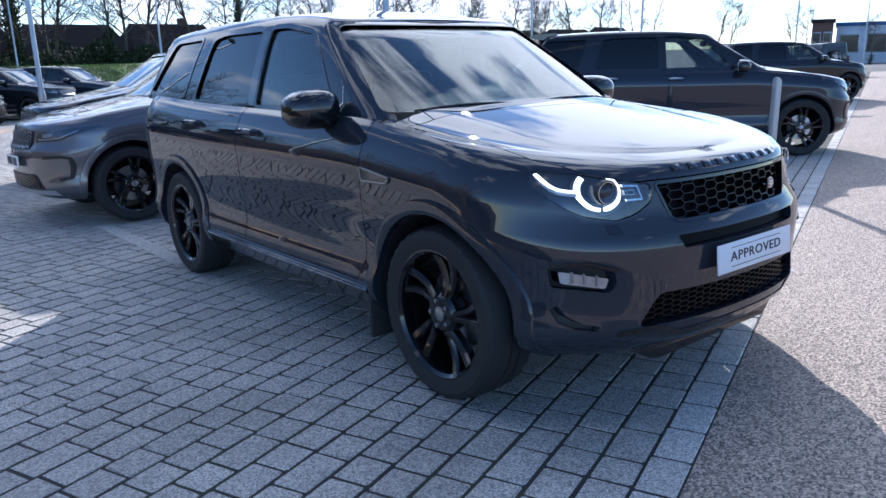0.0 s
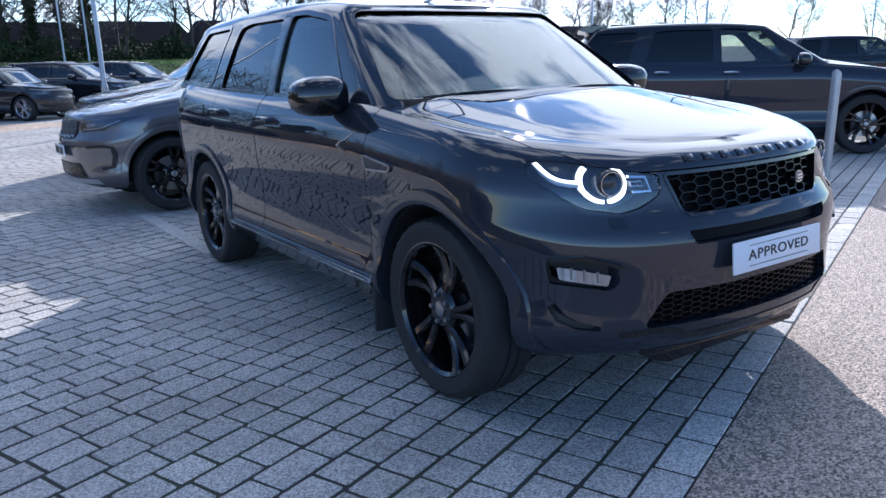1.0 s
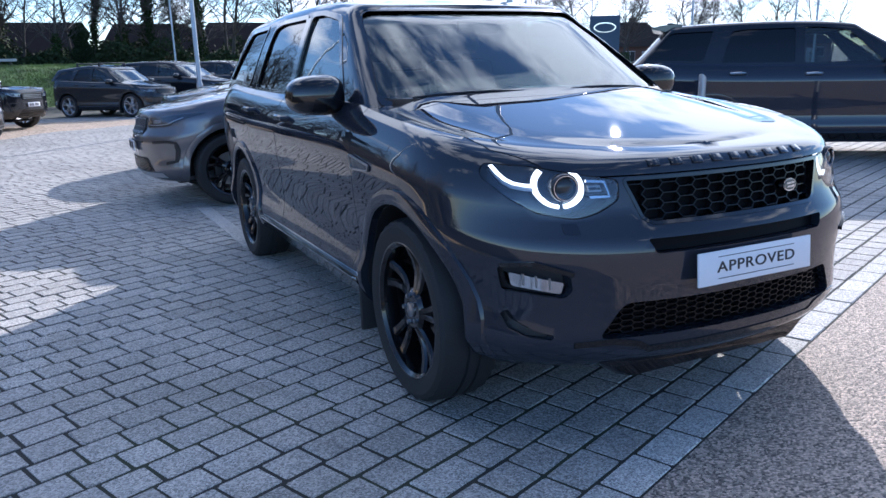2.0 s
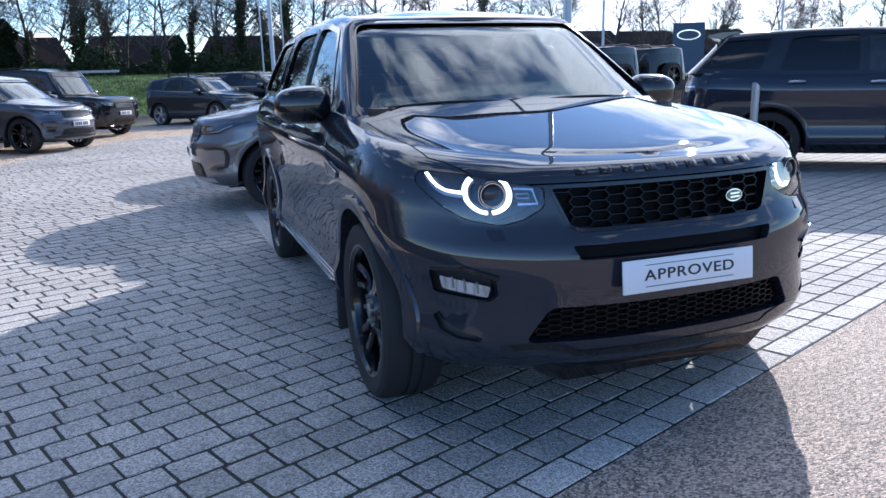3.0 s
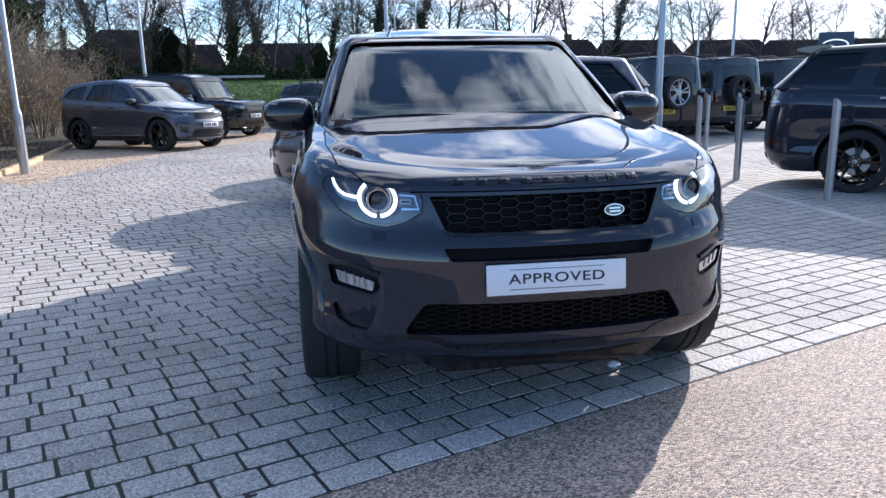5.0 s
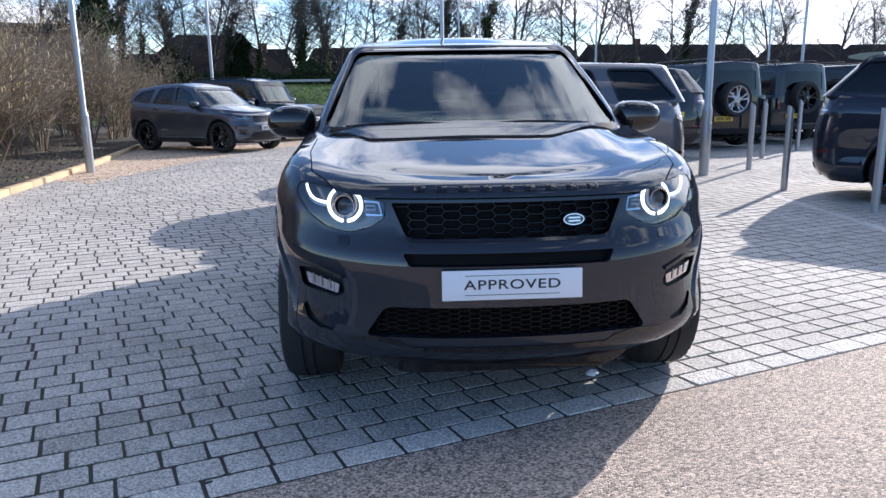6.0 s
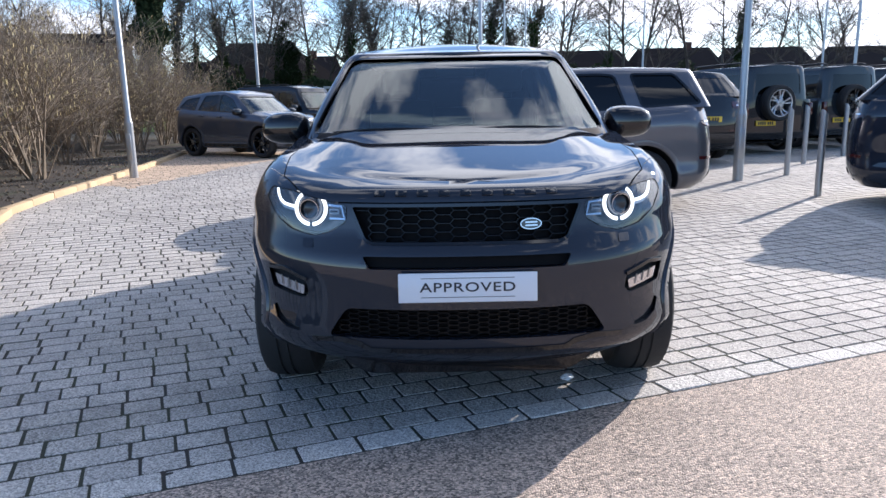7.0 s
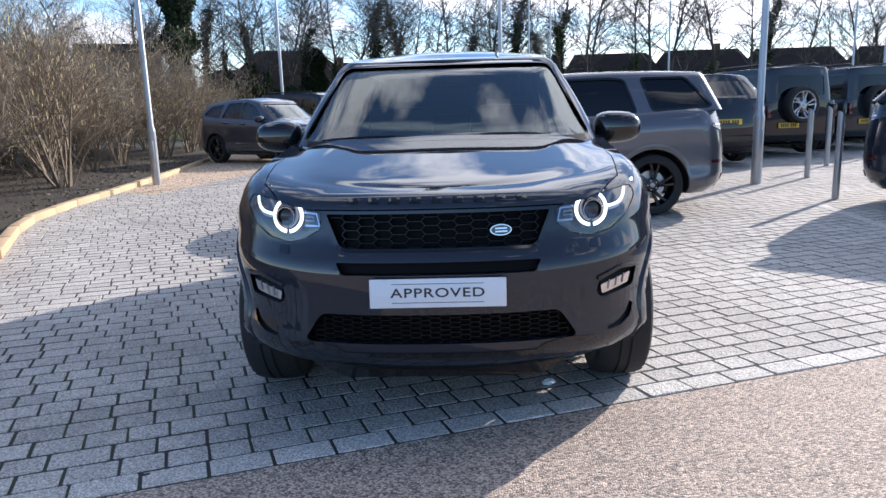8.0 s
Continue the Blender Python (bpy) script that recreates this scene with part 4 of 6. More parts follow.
def disco_cuts(bm):
    for sd in (0, 1):
        prism(bm, rounded(flip(HEADLIGHT) if sd else HEADLIGHT, 0.02), "y", -0.3, 0.62)
        prism(bm, rounded(flip(FOG) if sd else FOG, 0.012), "y", -0.3, 0.42)
        prism(bm, rounded(flip(VENT) if sd else VENT, 0.004), "y", -0.3, 0.42)
    prism(bm, rounded(GRILLE, 0.02), "y", -0.3, 0.30)
    prism(bm, rounded(SLOT, 0.012), "y", -0.3, 0.16)
    prism(bm, rounded(INTAKE, 0.03), "y", -0.3, 0.30)


def disco_face(car, s, colour, lit=True, drl=True):
    """Headlamps, grille, intake, fog lamps, bonnet letters and skid lip of the main car."""
    for sd in (1, -1):
        poly = HEADLIGHT if sd < 0 else flip(HEADLIGHT)
        on = s.on_front
        lamp = part("headlight", sheet(grown(rounded(poly, 0.02), -0.002), 0.08, lambda x, z, off: on(x, z, off - 0.085), 0.01), LAMP_BOWL, car, "clear headlight with a lit ring")
        cx, cz = sd * 0.618, 0.886
        yc = s.front_y(cx, cz)
        turn = pose(cx - sd * 0.014, yc + 0.05, cz, 0, 0, sd * 14)
        bm = bmesh.new()
        lathe(bm, [(0.0, 0.0005), (0.0, 0.046), (-0.05, 0.046), (-0.056, 0.043), (-0.05, 0.037), (-0.03, 0.036), (-0.03, 0.0005)], 32, "z")
        bmesh.ops.transform(bm, matrix=turn @ pose(0, 0, 0, -90), verts=bm.verts)
        part("projector_housing", bm, LAMP_BOWL, lamp)
        bm = bmesh.new()
        lathe(bm, [(-0.050, 0.0365), (-0.050, 0.041), (-0.056, 0.040), (-0.056, 0.0375)], 32, "z")
        bmesh.ops.transform(bm, matrix=turn @ pose(0, 0, 0, -90), verts=bm.verts)
        part("lens_bezel", bm, CHROME, lamp)
        bm = bmesh.new()
        bmesh.ops.create_uvsphere(bm, u_segments=24, v_segments=12, radius=0.036)
        for v in bm.verts:
            v.co.z *= 0.55
        bmesh.ops.transform(bm, matrix=turn @ pose(0, -0.035, 0, 90), verts=bm.verts)
        part("projector_lens", bm, WINDOW_FAR, lamp)
        # the ring in two arcs, open at the top, each on its clear guide
        for d0, d1 in ((126, 262), (276, 412)):
            def arc(r0, r1):
                pts = [(cx + sd * -r0 * math.cos(a), cz + r1 * math.sin(a)) for a in [radians(d0 + (d1 - d0) * k / 22) for k in range(23)]]
                pts = [(2 * cx - x, z) for x, z in pts]
                return pts if sd > 0 else pts[::-1]
            part("light_guide", ribbon(arc(0.062, 0.060), 0.026, lambda x, z, off: on(x, z, off - 0.046), 0.012), LAMP_BOWL, lamp)
            part("light_ring", ribbon(arc(0.065, 0.063), 0.0125, lambda x, z, off: on(x, z, off - 0.034), 0.010), LAMP_WHITE, lamp, "lit white daytime running ring")
        strip = [(sd * 0.684, 0.890), (sd * 0.712, 0.893), (sd * 0.738, 0.899), (sd * 0.757, 0.912), (sd * 0.770, 0.932), (sd * 0.778, 0.955)]
        part("light_strip", ribbon(strip, 0.0095, lambda x, z, off: on(x, z, off - 0.025), 0.008), LAMP_WHITE, lamp, "lit white strip")
        low = [(x, z - 0.012) for x, z in strip]
        part("strip_bezel", ribbon(low, 0.012, lambda x, z, off: on(x, z, off - 0.034), 0.02), STEEL, lamp)
        # indicator block towards the grille: a bright stepped frame round a small bar
        shell = [(sd * 0.540, 0.902), (sd * 0.486, 0.898), (sd * 0.474, 0.851), (sd * 0.535, 0.851)]
        part("indicator_frame", ribbon(shell, 0.008, lambda x, z, off: on(x, z, off - 0.03), 0.03), CHROME, lamp)
        inner = [(sd * 0.536, 0.884), (sd * 0.500, 0.884), (sd * 0.498, 0.870), (sd * 0.534, 0.870)]
        part("indicator_bar", ribbon(inner + [inner[0]], 0.005, lambda x, z, off: on(x, z, off - 0.032), 0.03), SATIN, lamp)
        back = [(sd * 0.553, 0.898), (sd * 0.488, 0.894), (sd * 0.478, 0.855), (sd * 0.548, 0.855)]
        part("indicator_lens", sheet(back if sd < 0 else back[::-1], 0.05, lambda x, z, off: on(x, z, off - 0.055), 0.01), LAMP_PLAIN, lamp)
        part("lens_cover", sheet(grown(rounded(poly, 0.02), -0.003), 0.06, lambda x, z, off: on(x, z, off - 0.004), 0.004), GLASS_CLEAR, lamp)
        # fog lamp pocket
        fog = FOG if sd < 0 else flip(FOG)
        pocket = part("fog_lamp_recess", sheet(grown(rounded(fog, 0.012), -0.002), 0.08, lambda x, z, off: on(x, z, off - 0.045), 0.01), BLACK_PLASTIC, car)
        vent = VENT if sd < 0 else flip(VENT)
        part("corner_vent", sheet(grown(rounded(vent, 0.004), -0.001), 0.05, lambda x, z, off: on(x, z, off - 0.035), 0.01), BLACK_PLASTIC, car)
        bulb = [(sd * 0.785, 0.618), (sd * 0.775, 0.572), (sd * 0.652, 0.548), (sd * 0.645, 0.586)]
        if sd > 0:
            bulb = bulb[::-1]
        part("fog_lamp", sheet(rounded(bulb, 0.008), 0.04, lambda x, z, off: on(x, z, off - 0.012), 0.045), CHROME, pocket, "bright chrome fog lamp")
        for x in (0.685, 0.72, 0.752):
            rib = [(sd * (x - 0.004), 0.562 + (x - 0.685) * 0.2), (sd * x, 0.602 + (x - 0.685) * 0.2)]
            part("fog_lamp_rib", ribbon(rib, 0.004, lambda x, z, off: on(x, z, off - 0.008), 0.008), STEEL, pocket)
        line = [(sd * 0.81, 0.645), (sd * 0.735, 0.653), (sd * 0.632, 0.618)]
        part("fog_lamp_trim", ribbon(line, 0.014, lambda x, z, off: on(x, z, off + 0.012), 0.03), GLOSS_BLACK, pocket)
        # washer flap
        flap = [(sd * 0.60, 0.745), (sd * 0.60, 0.775), (sd * 0.645, 0.775), (sd * 0.645, 0.745)]
        part("washer_flap", sheet(rounded(flap if sd < 0 else flap[::-1], 0.006), 0.03, lambda x, z, off: on(x, z, off + 0.003), 0.01), colour, car)
    on = s.on_front
    grille = part("upper_grille", sheet(grown(rounded(GRILLE, 0.02), -0.002), 0.1, lambda x, z, off: on(x, z, off - 0.045), 0.01), GRILLE_BLACK, car)
    part("grille_mesh", hex_net(-0.465, 0.465, 0.755, 0.92, 0.078, 0.0036, in_poly(grown(GRILLE, -0.004)), lambda x, z, off: on(x, z, off - 0.016), 0.025), GRILLE_BAR, grille, "gloss black honeycomb")
    ring = rounded(GRILLE, 0.02)
    part("grille_frame", ribbon(ring + [ring[0]], 0.011, lambda x, z, off: on(x, z, off + 0.003), 0.03), GLOSS_BLACK, grille)
    bm = bmesh.new()
    prism(bm, [(0.043 * math.cos(a), 0.022 * math.sin(a)) for a in [2 * math.pi * k / 32 for k in range(32)]], "y", -0.006, 0.012)
    badge = part("badge", bm, CHROME, car, "small oval silver badge", at=pose(0.245, s.front_y(0.245, 0.832) - 0.004, 0.832, -8, 0, 12))
    bm = bmesh.new()
    prism(bm, [(0.038 * math.cos(a), 0.018 * math.sin(a)) for a in [2 * math.pi * k / 32 for k in range(32)]], "y", -0.008, 0.0)
    part("badge_face", bm, BADGE_GREEN, badge)
    bm = bmesh.new()
    for z in (-0.006, 0.006):
        bm = bmesh.new()
        box(bm, -0.024, 0.024, -0.010, -0.007, z - 0.003, z + 0.003)
        part("badge_bar", bm, CHROME, badge)
    part("bumper_slot", sheet(grown(rounded(SLOT, 0.012), -0.002), 0.1, lambda x, z, off: on(x, z, off - 0.035), 0.01), GRILLE_BLACK, car)
    intake = part("lower_intake", sheet(grown(rounded(INTAKE, 0.03), -0.002), 0.1, lambda x, z, off: on(x, z, off - 0.06), 0.01), GRILLE_BLACK, car)
    part("intake_mesh", hex_net(-0.56, 0.56, 0.385, 0.53, 0.048, 0.0032, in_poly(grown(INTAKE, -0.004)), lambda x, z, off: on(x, z, off - 0.028), 0.02), GRILLE_BAR, intake)
    # skid lip under the bumper with its tow eye
    lip = [(-0.62, 0.375), (-0.5, 0.385), (-0.42, 0.37), (-0.38, 0.345), (0.38, 0.345), (0.42, 0.37), (0.5, 0.385), (0.62, 0.375)]
    part("skid_lip", ribbon(lip, 0.022, lambda x, z, off: on(x, z, off + 0.004), 0.02), GLOSS_BLACK, car)
    bm = bmesh.new()
    prism(bm, rounded([(-0.56, 0.335), (-0.40, 0.325), (0.40, 0.325), (0.56, 0.335), (0.47, 0.255), (0.40, 0.222), (-0.40, 0.222), (-0.47, 0.255)], 0.03), "y", 0.085, 0.45)
    for v in bm.verts:
        v.co.y += 0.5 * abs(v.co.x) ** 2.4 + 0.35 * max(0.0, 0.30 - v.co.z)
    part("skid_plate", bm, GLOSS_BLACK, car)
    # raised bonnet letters, kept as plain blocks
    for k in range(9):
        x = -0.33 + 0.66 * k / 8
        bm = bmesh.new()
        box(bm, -0.021, 0.021, -0.002, 0.003, -0.0145, 0.0145, 0.001)
        zl = 0.952
        lean = math.degrees(math.atan((s.front_y(x, zl + 0.008) - s.front_y(x, zl - 0.008)) / 0.016))
        veer = math.degrees(math.atan((s.front_y(x + 0.01, zl) - s.front_y(x - 0.01, zl)) / 0.02))
        part("bonnet_letter_block", bm, GLOSS_BLACK, car, at=pose(x, s.front_y(x, zl) - 0.0015, zl, 0, 0, veer) @ pose(0, 0, 0, -lean))
    # side vents
    for sd in (1, -1):
        vent = [(1.08, 0.905), (1.30, 0.935), (1.30, 0.875), (1.10, 0.88)]
        blade = part("side_vent", sheet(rounded(vent, 0.015), 0.06, lambda y, z, off: (sd * (s.side_x(y, z) + 0.006 + off), y, z), 0.02), GLOSS_BLACK, car)
        edge = rounded(vent, 0.015)
        part("vent_trim", ribbon(edge + [edge[0]], 0.007, lambda y, z, off: (sd * (s.side_x(y, z) + 0.011 + off), y, z), 0.008), SATIN, blade)
    # roof seam line strips and aerial fin
    bm = bmesh.new()
    prism(bm, [(3.95, 1.70), (4.18, 1.70), (4.18, 1.745), (4.12, 1.75)], "x", -0.02, 0.02)
    part("roof_fin", bm, colour, car)


def rear_lamps(s, car):
    """Dark lamps that wrap the tail's corners and run to a point along the flanks."""
    z0 = s.top[-1][1] - 1.235

    def round_tail(sd):
        def on(a, z, off):
            w = s.side_x(s.L * 0.6, z) + off
            c, q = max(math.cos(a), 0.0), max(math.sin(a), 0.0)
            return (sd * w * c ** (2 / s.rn), s.L - lin(s.rear, z) + off - s.rd * (1 - q ** (2 / s.rn)), z)
        return on
    for sd in (1, -1):
        on = round_tail(sd)
        poly = [(0.16, 1.085 + z0), (0.5, 1.115 + z0), (0.9, 1.115 + z0), (1.12, 1.09 + z0), (1.12, 0.985 + z0), (0.75, 0.96 + z0), (0.45, 1.0 + z0)]
        lamp = part("tail_lamp", sheet(rounded(poly, 0.015), 0.06, lambda a, z, off: on(a, z, off + 0.008), 0.03), TAIL_RED, car, "dark red tail lamp")
        part("lamp_strip", ribbon([(a, 1.03 + z0) for a in (0.5, 0.6, 0.7, 0.8, 0.9, 1.0)], 0.018, lambda a, z, off: on(a, z, off + 0.014), 0.01), CHROME, lamp)
        band = [(0.3, 0.62), (0.6, 0.62), (0.9, 0.62), (1.2, 0.62)]
        part("bumper_reflector", ribbon(band, 0.035, lambda a, z, off: on(a, z, off + 0.006), 0.01), TAIL_RED, car)
    bm = sheet([(-0.6, 0.30), (0.6, 0.30), (0.66, 0.46), (-0.66, 0.46)], 0.1, lambda x, z, off: (x, s.L - lin(s.rear, z) - s.rd * (1 - (1 - min(abs(x) / s.W, 0.99) ** s.rn) ** (1 / s.rn)) + 0.008 + off, z), 0.03)
    part("rear_valance", bm, BLACK_PLASTIC, car)


# ---------------------------------------------------------------- ground
KERB_ANGLE = 22.5
KERB = pose(0.17, 0.155, 0, 0, 0, KERB_ANGLE)   # x along the kerb course, y into the block paving


def ground_sheet():
    bm = bmesh.new()
    xs = [-1500, -600, -250, -120, -60, -40, -30, -20, -14, -10, -7, -4, -2, 0, 2, 4, 7, 10, 14, 20, 30, 40, 60, 120, 250, 600, 1500]
    ys = [-1500, -500, -150, -60, -30, -15, -8, -4, -2, 0, 2, 4, 6, 9, 12, 16, 20, 25, 30, 36, 42, 48, 60, 90, 150, 300, 600, 1500]
    grid = [[bm.verts.new((x, y, gh(y) - 0.075)) for x in xs] for y in ys]
    for a, b in zip(grid, grid[1:]):
        for i in range(len(xs) - 1):
            bm.faces.new((a[i], a[i + 1], b[i + 1], b[i]))
    return single("ground", bm, TARMAC, SLOPE, "grey tarmac ground that falls gently away", "ground", kind="structure")


ground_sheet()


def flat_area(name, corners, up, material, label, category, step=4.0, thick=0.05):
    """A paved area laid on the ground's fall."""
    bm = sheet(corners, step, lambda x, y, off: (x, y, gh(y) + up + off - 0.0035 * math.exp(-((y - 4) / 1.3) ** 2)), thick)
    return single(name, bm, material, SLOPE, label, category, kind="structure")


def k2(u, v):
    p = KERB @ Vector((u, v, 0))
    return (p.x, p.y)


flat_area("road", [k2(-40, -0.002), k2(-40, -40), k2(60, -40), k2(60, -0.002)], -0.004, GRAVEL, "speckled buff resin-bound gravel drive", "road", 6.0)
paving = flat_area("pavement", [k2(-12, 0.0), k2(60, 0.0), k2(60, 60), k2(-30, 60), k2(-30, 12)], -0.0032, JOINT, "grey block paving with dark sandy joints", "pavement", 1.5)


rnd = random.Random(4)


def block_mesh(name, length, width, material, deep=0.05, seed=0):
    """One tumbled paving block with uneven, worn edges, top at z = 0."""
    rng = random.Random(seed)
    hx, hy, k = length / 2, width / 2, 0.0065
    ring = []
    for sx, sy, first in ((1, 1, 0), (-1, 1, 1), (-1, -1, 0), (1, -1, 1)):
        pair = [(sx * hx, sy * (hy - k)), (sx * (hx - k), sy * hy)]
        ring += [(x + rng.uniform(-0.0028, 0.0012) * sx, y + rng.uniform(-0.0028, 0.0012) * sy) for x, y in (pair[::-1] if first else pair)]
    bm = bmesh.new()
    rings = []
    for inset, z in ((0.0, -deep), (0.0, -0.006), (0.0045, -0.0005)):
        rings.append([bm.verts.new((x * (1 - inset / hx), y * (1 - inset / hy), z + (rng.uniform(-0.0012, 0.0012) if z > -0.01 else 0.0))) for x, y in ring])
    n = len(ring)
    for p, q in zip(rings, rings[1:]):
        for i in range(n):
            bm.faces.new((p[i], p[(i + 1) % n], q[(i + 1) % n], q[i]))
    bm.faces.new(rings[-1])
    bmesh.ops.recalc_face_normals(bm, faces=bm.faces)
    return to_mesh(name, bm, material, 20)


def lay_blocks():
    """Courses along the kerb: the nearest blocks singly, the rest joined."""
    course, joint = 0.155, 0.011
    sizes = (0.160, 0.165, 0.232, 0.165, 0.195)
    meshes = {s: [block_mesh("block", s - 0.007, course - joint + 0.002, BLOCK, seed=int(s * 1000) + 7 * k) for k in range(5)] for s in sorted(set(sizes))}
    grey_field, tan_field = ([], []), ([], [])
    in_tan = in_poly([(-5.45, 9.8), (-4.95, 13.5), (-4.1, 17), (-2.8, 19.6), (1.0, 22.0), (1.0, 23.5), (-12, 27), (-9, 12)])
    single_ones = []
    v = 0.142
    while v < 26:
        u0, u1 = -2.2 - v * 0.75, 9.0 + v * 1.5
        u = u0 - rnd.random() * 0.2
        while u < u1:
            s = rnd.choice(sizes)
            x, y = k2(u + s / 2, v + course / 2)
            near = v < 3.4 and -1.9 < u < 0.75 and y < 2.6
            dz, tx, ty = rnd.uniform(-0.0012, 0.0015), rnd.uniform(-0.5, 0.5), rnd.uniform(-0.5, 0.5)
            m = pose(x, y, gh(y) + dz, tx, ty, KERB_ANGLE)
            if near and len(single_ones) < 300:
                single_ones.append((s, m))
            else:
                hx, hy, c = (s - 0.0085) / 2, (course - joint) / 2, 0.004
                verts, faces = tan_field if in_tan(x, y) else grey_field
                n = len(verts)
                for (ax, ay, az) in ((hx, hy, -0.03), (hx - c, hy - c, 0.0)):
                    for sx, sy in ((1, 1), (-1, 1), (-1, -1), (1, -1)):
                        verts.append(tuple(m @ Vector((sx * ax + rnd.uniform(-0.0025, 0.0025), sy * ay + rnd.uniform(-0.0025, 0.0025), az))))
                faces.extend([(n, n + 1, n + 5, n + 4), (n + 1, n + 2, n + 6, n + 5), (n + 2, n + 3, n + 7, n + 6), (n + 3, n, n + 4, n + 7), (n + 4, n + 5, n + 6, n + 7)])
            u += s
        v += course
    for s, m in single_ones:
        part("block", rnd.choice(meshes[s]), None, paving, at=m)
    for nm, (verts, faces), material, words in (("block_field", grey_field, BLOCK_FAR, "grey paving blocks further off"), ("tan_block_field", tan_field, BLOCK_TAN, "tan paving blocks by the kerb")):
        me = bpy.data.meshes.new(nm)
        me.from_pydata(verts, [], faces)
        me.materials.append(material)
        ob = new(nm, me)
        ob.parent = paving
        tagged(ob, words, kind="stuff")
    # pale course along the drive
    pale = {s: block_mesh("kerb_block", s - 0.008, 0.136, BLOCK_PALE, seed=int(s * 1000)) for s in (0.237, 0.241)}
    u = -3.0
    while u < 24:
        s = rnd.choice((0.237, 0.241))
        x, y = k2(u + s / 2, 0.072)
        part("kerb_block", pale[s], None, paving, at=pose(x, y, gh(y) + rnd.uniform(-0.002, 0.003), rnd.uniform(-0.5, 0.5), rnd.uniform(-0.5, 0.5), KERB_ANGLE))
        u += s
    # pale marker courses between the bays
    for (xa, ya), (xb, yb) in (((-0.98, 6.4), (-0.90, 4.0)), ((4.42, 6.9), (4.24, 3.6))):
        d = Vector((xb - xa, yb - ya))
        n = int(d.length / 0.2)
        ang = math.degrees(math.atan2(d.y, d.x))
        for k in range(n):
            p = Vector((xa, ya)) + d * (k + 0.5) / n
            part("marker_block", pale[0.237], None, paving, at=pose(p.x, p.y, gh(p.y) + 0.004, 0, 0, ang))


lay_blocks()


# ---------------------------------------------------------------- the cars
main = base_car("suv", DISCO, spot(0, 0, 0.6), PAINT_MAIN, "dark grey metallic family SUV parked on block paving, headlights lit", RIM_BLACK, 5, doors=True, cuts=disco_cuts)
disco_face(main, DISCO, PAINT_MAIN)
number_plate(main, pose(0, 0.0, 0.61, -4), PLATE_WHITE, "APPROVED")
rear_lamps(DISCO, main)


def place_car(x, y, heading):
    return spot(x, y, heading + 90)


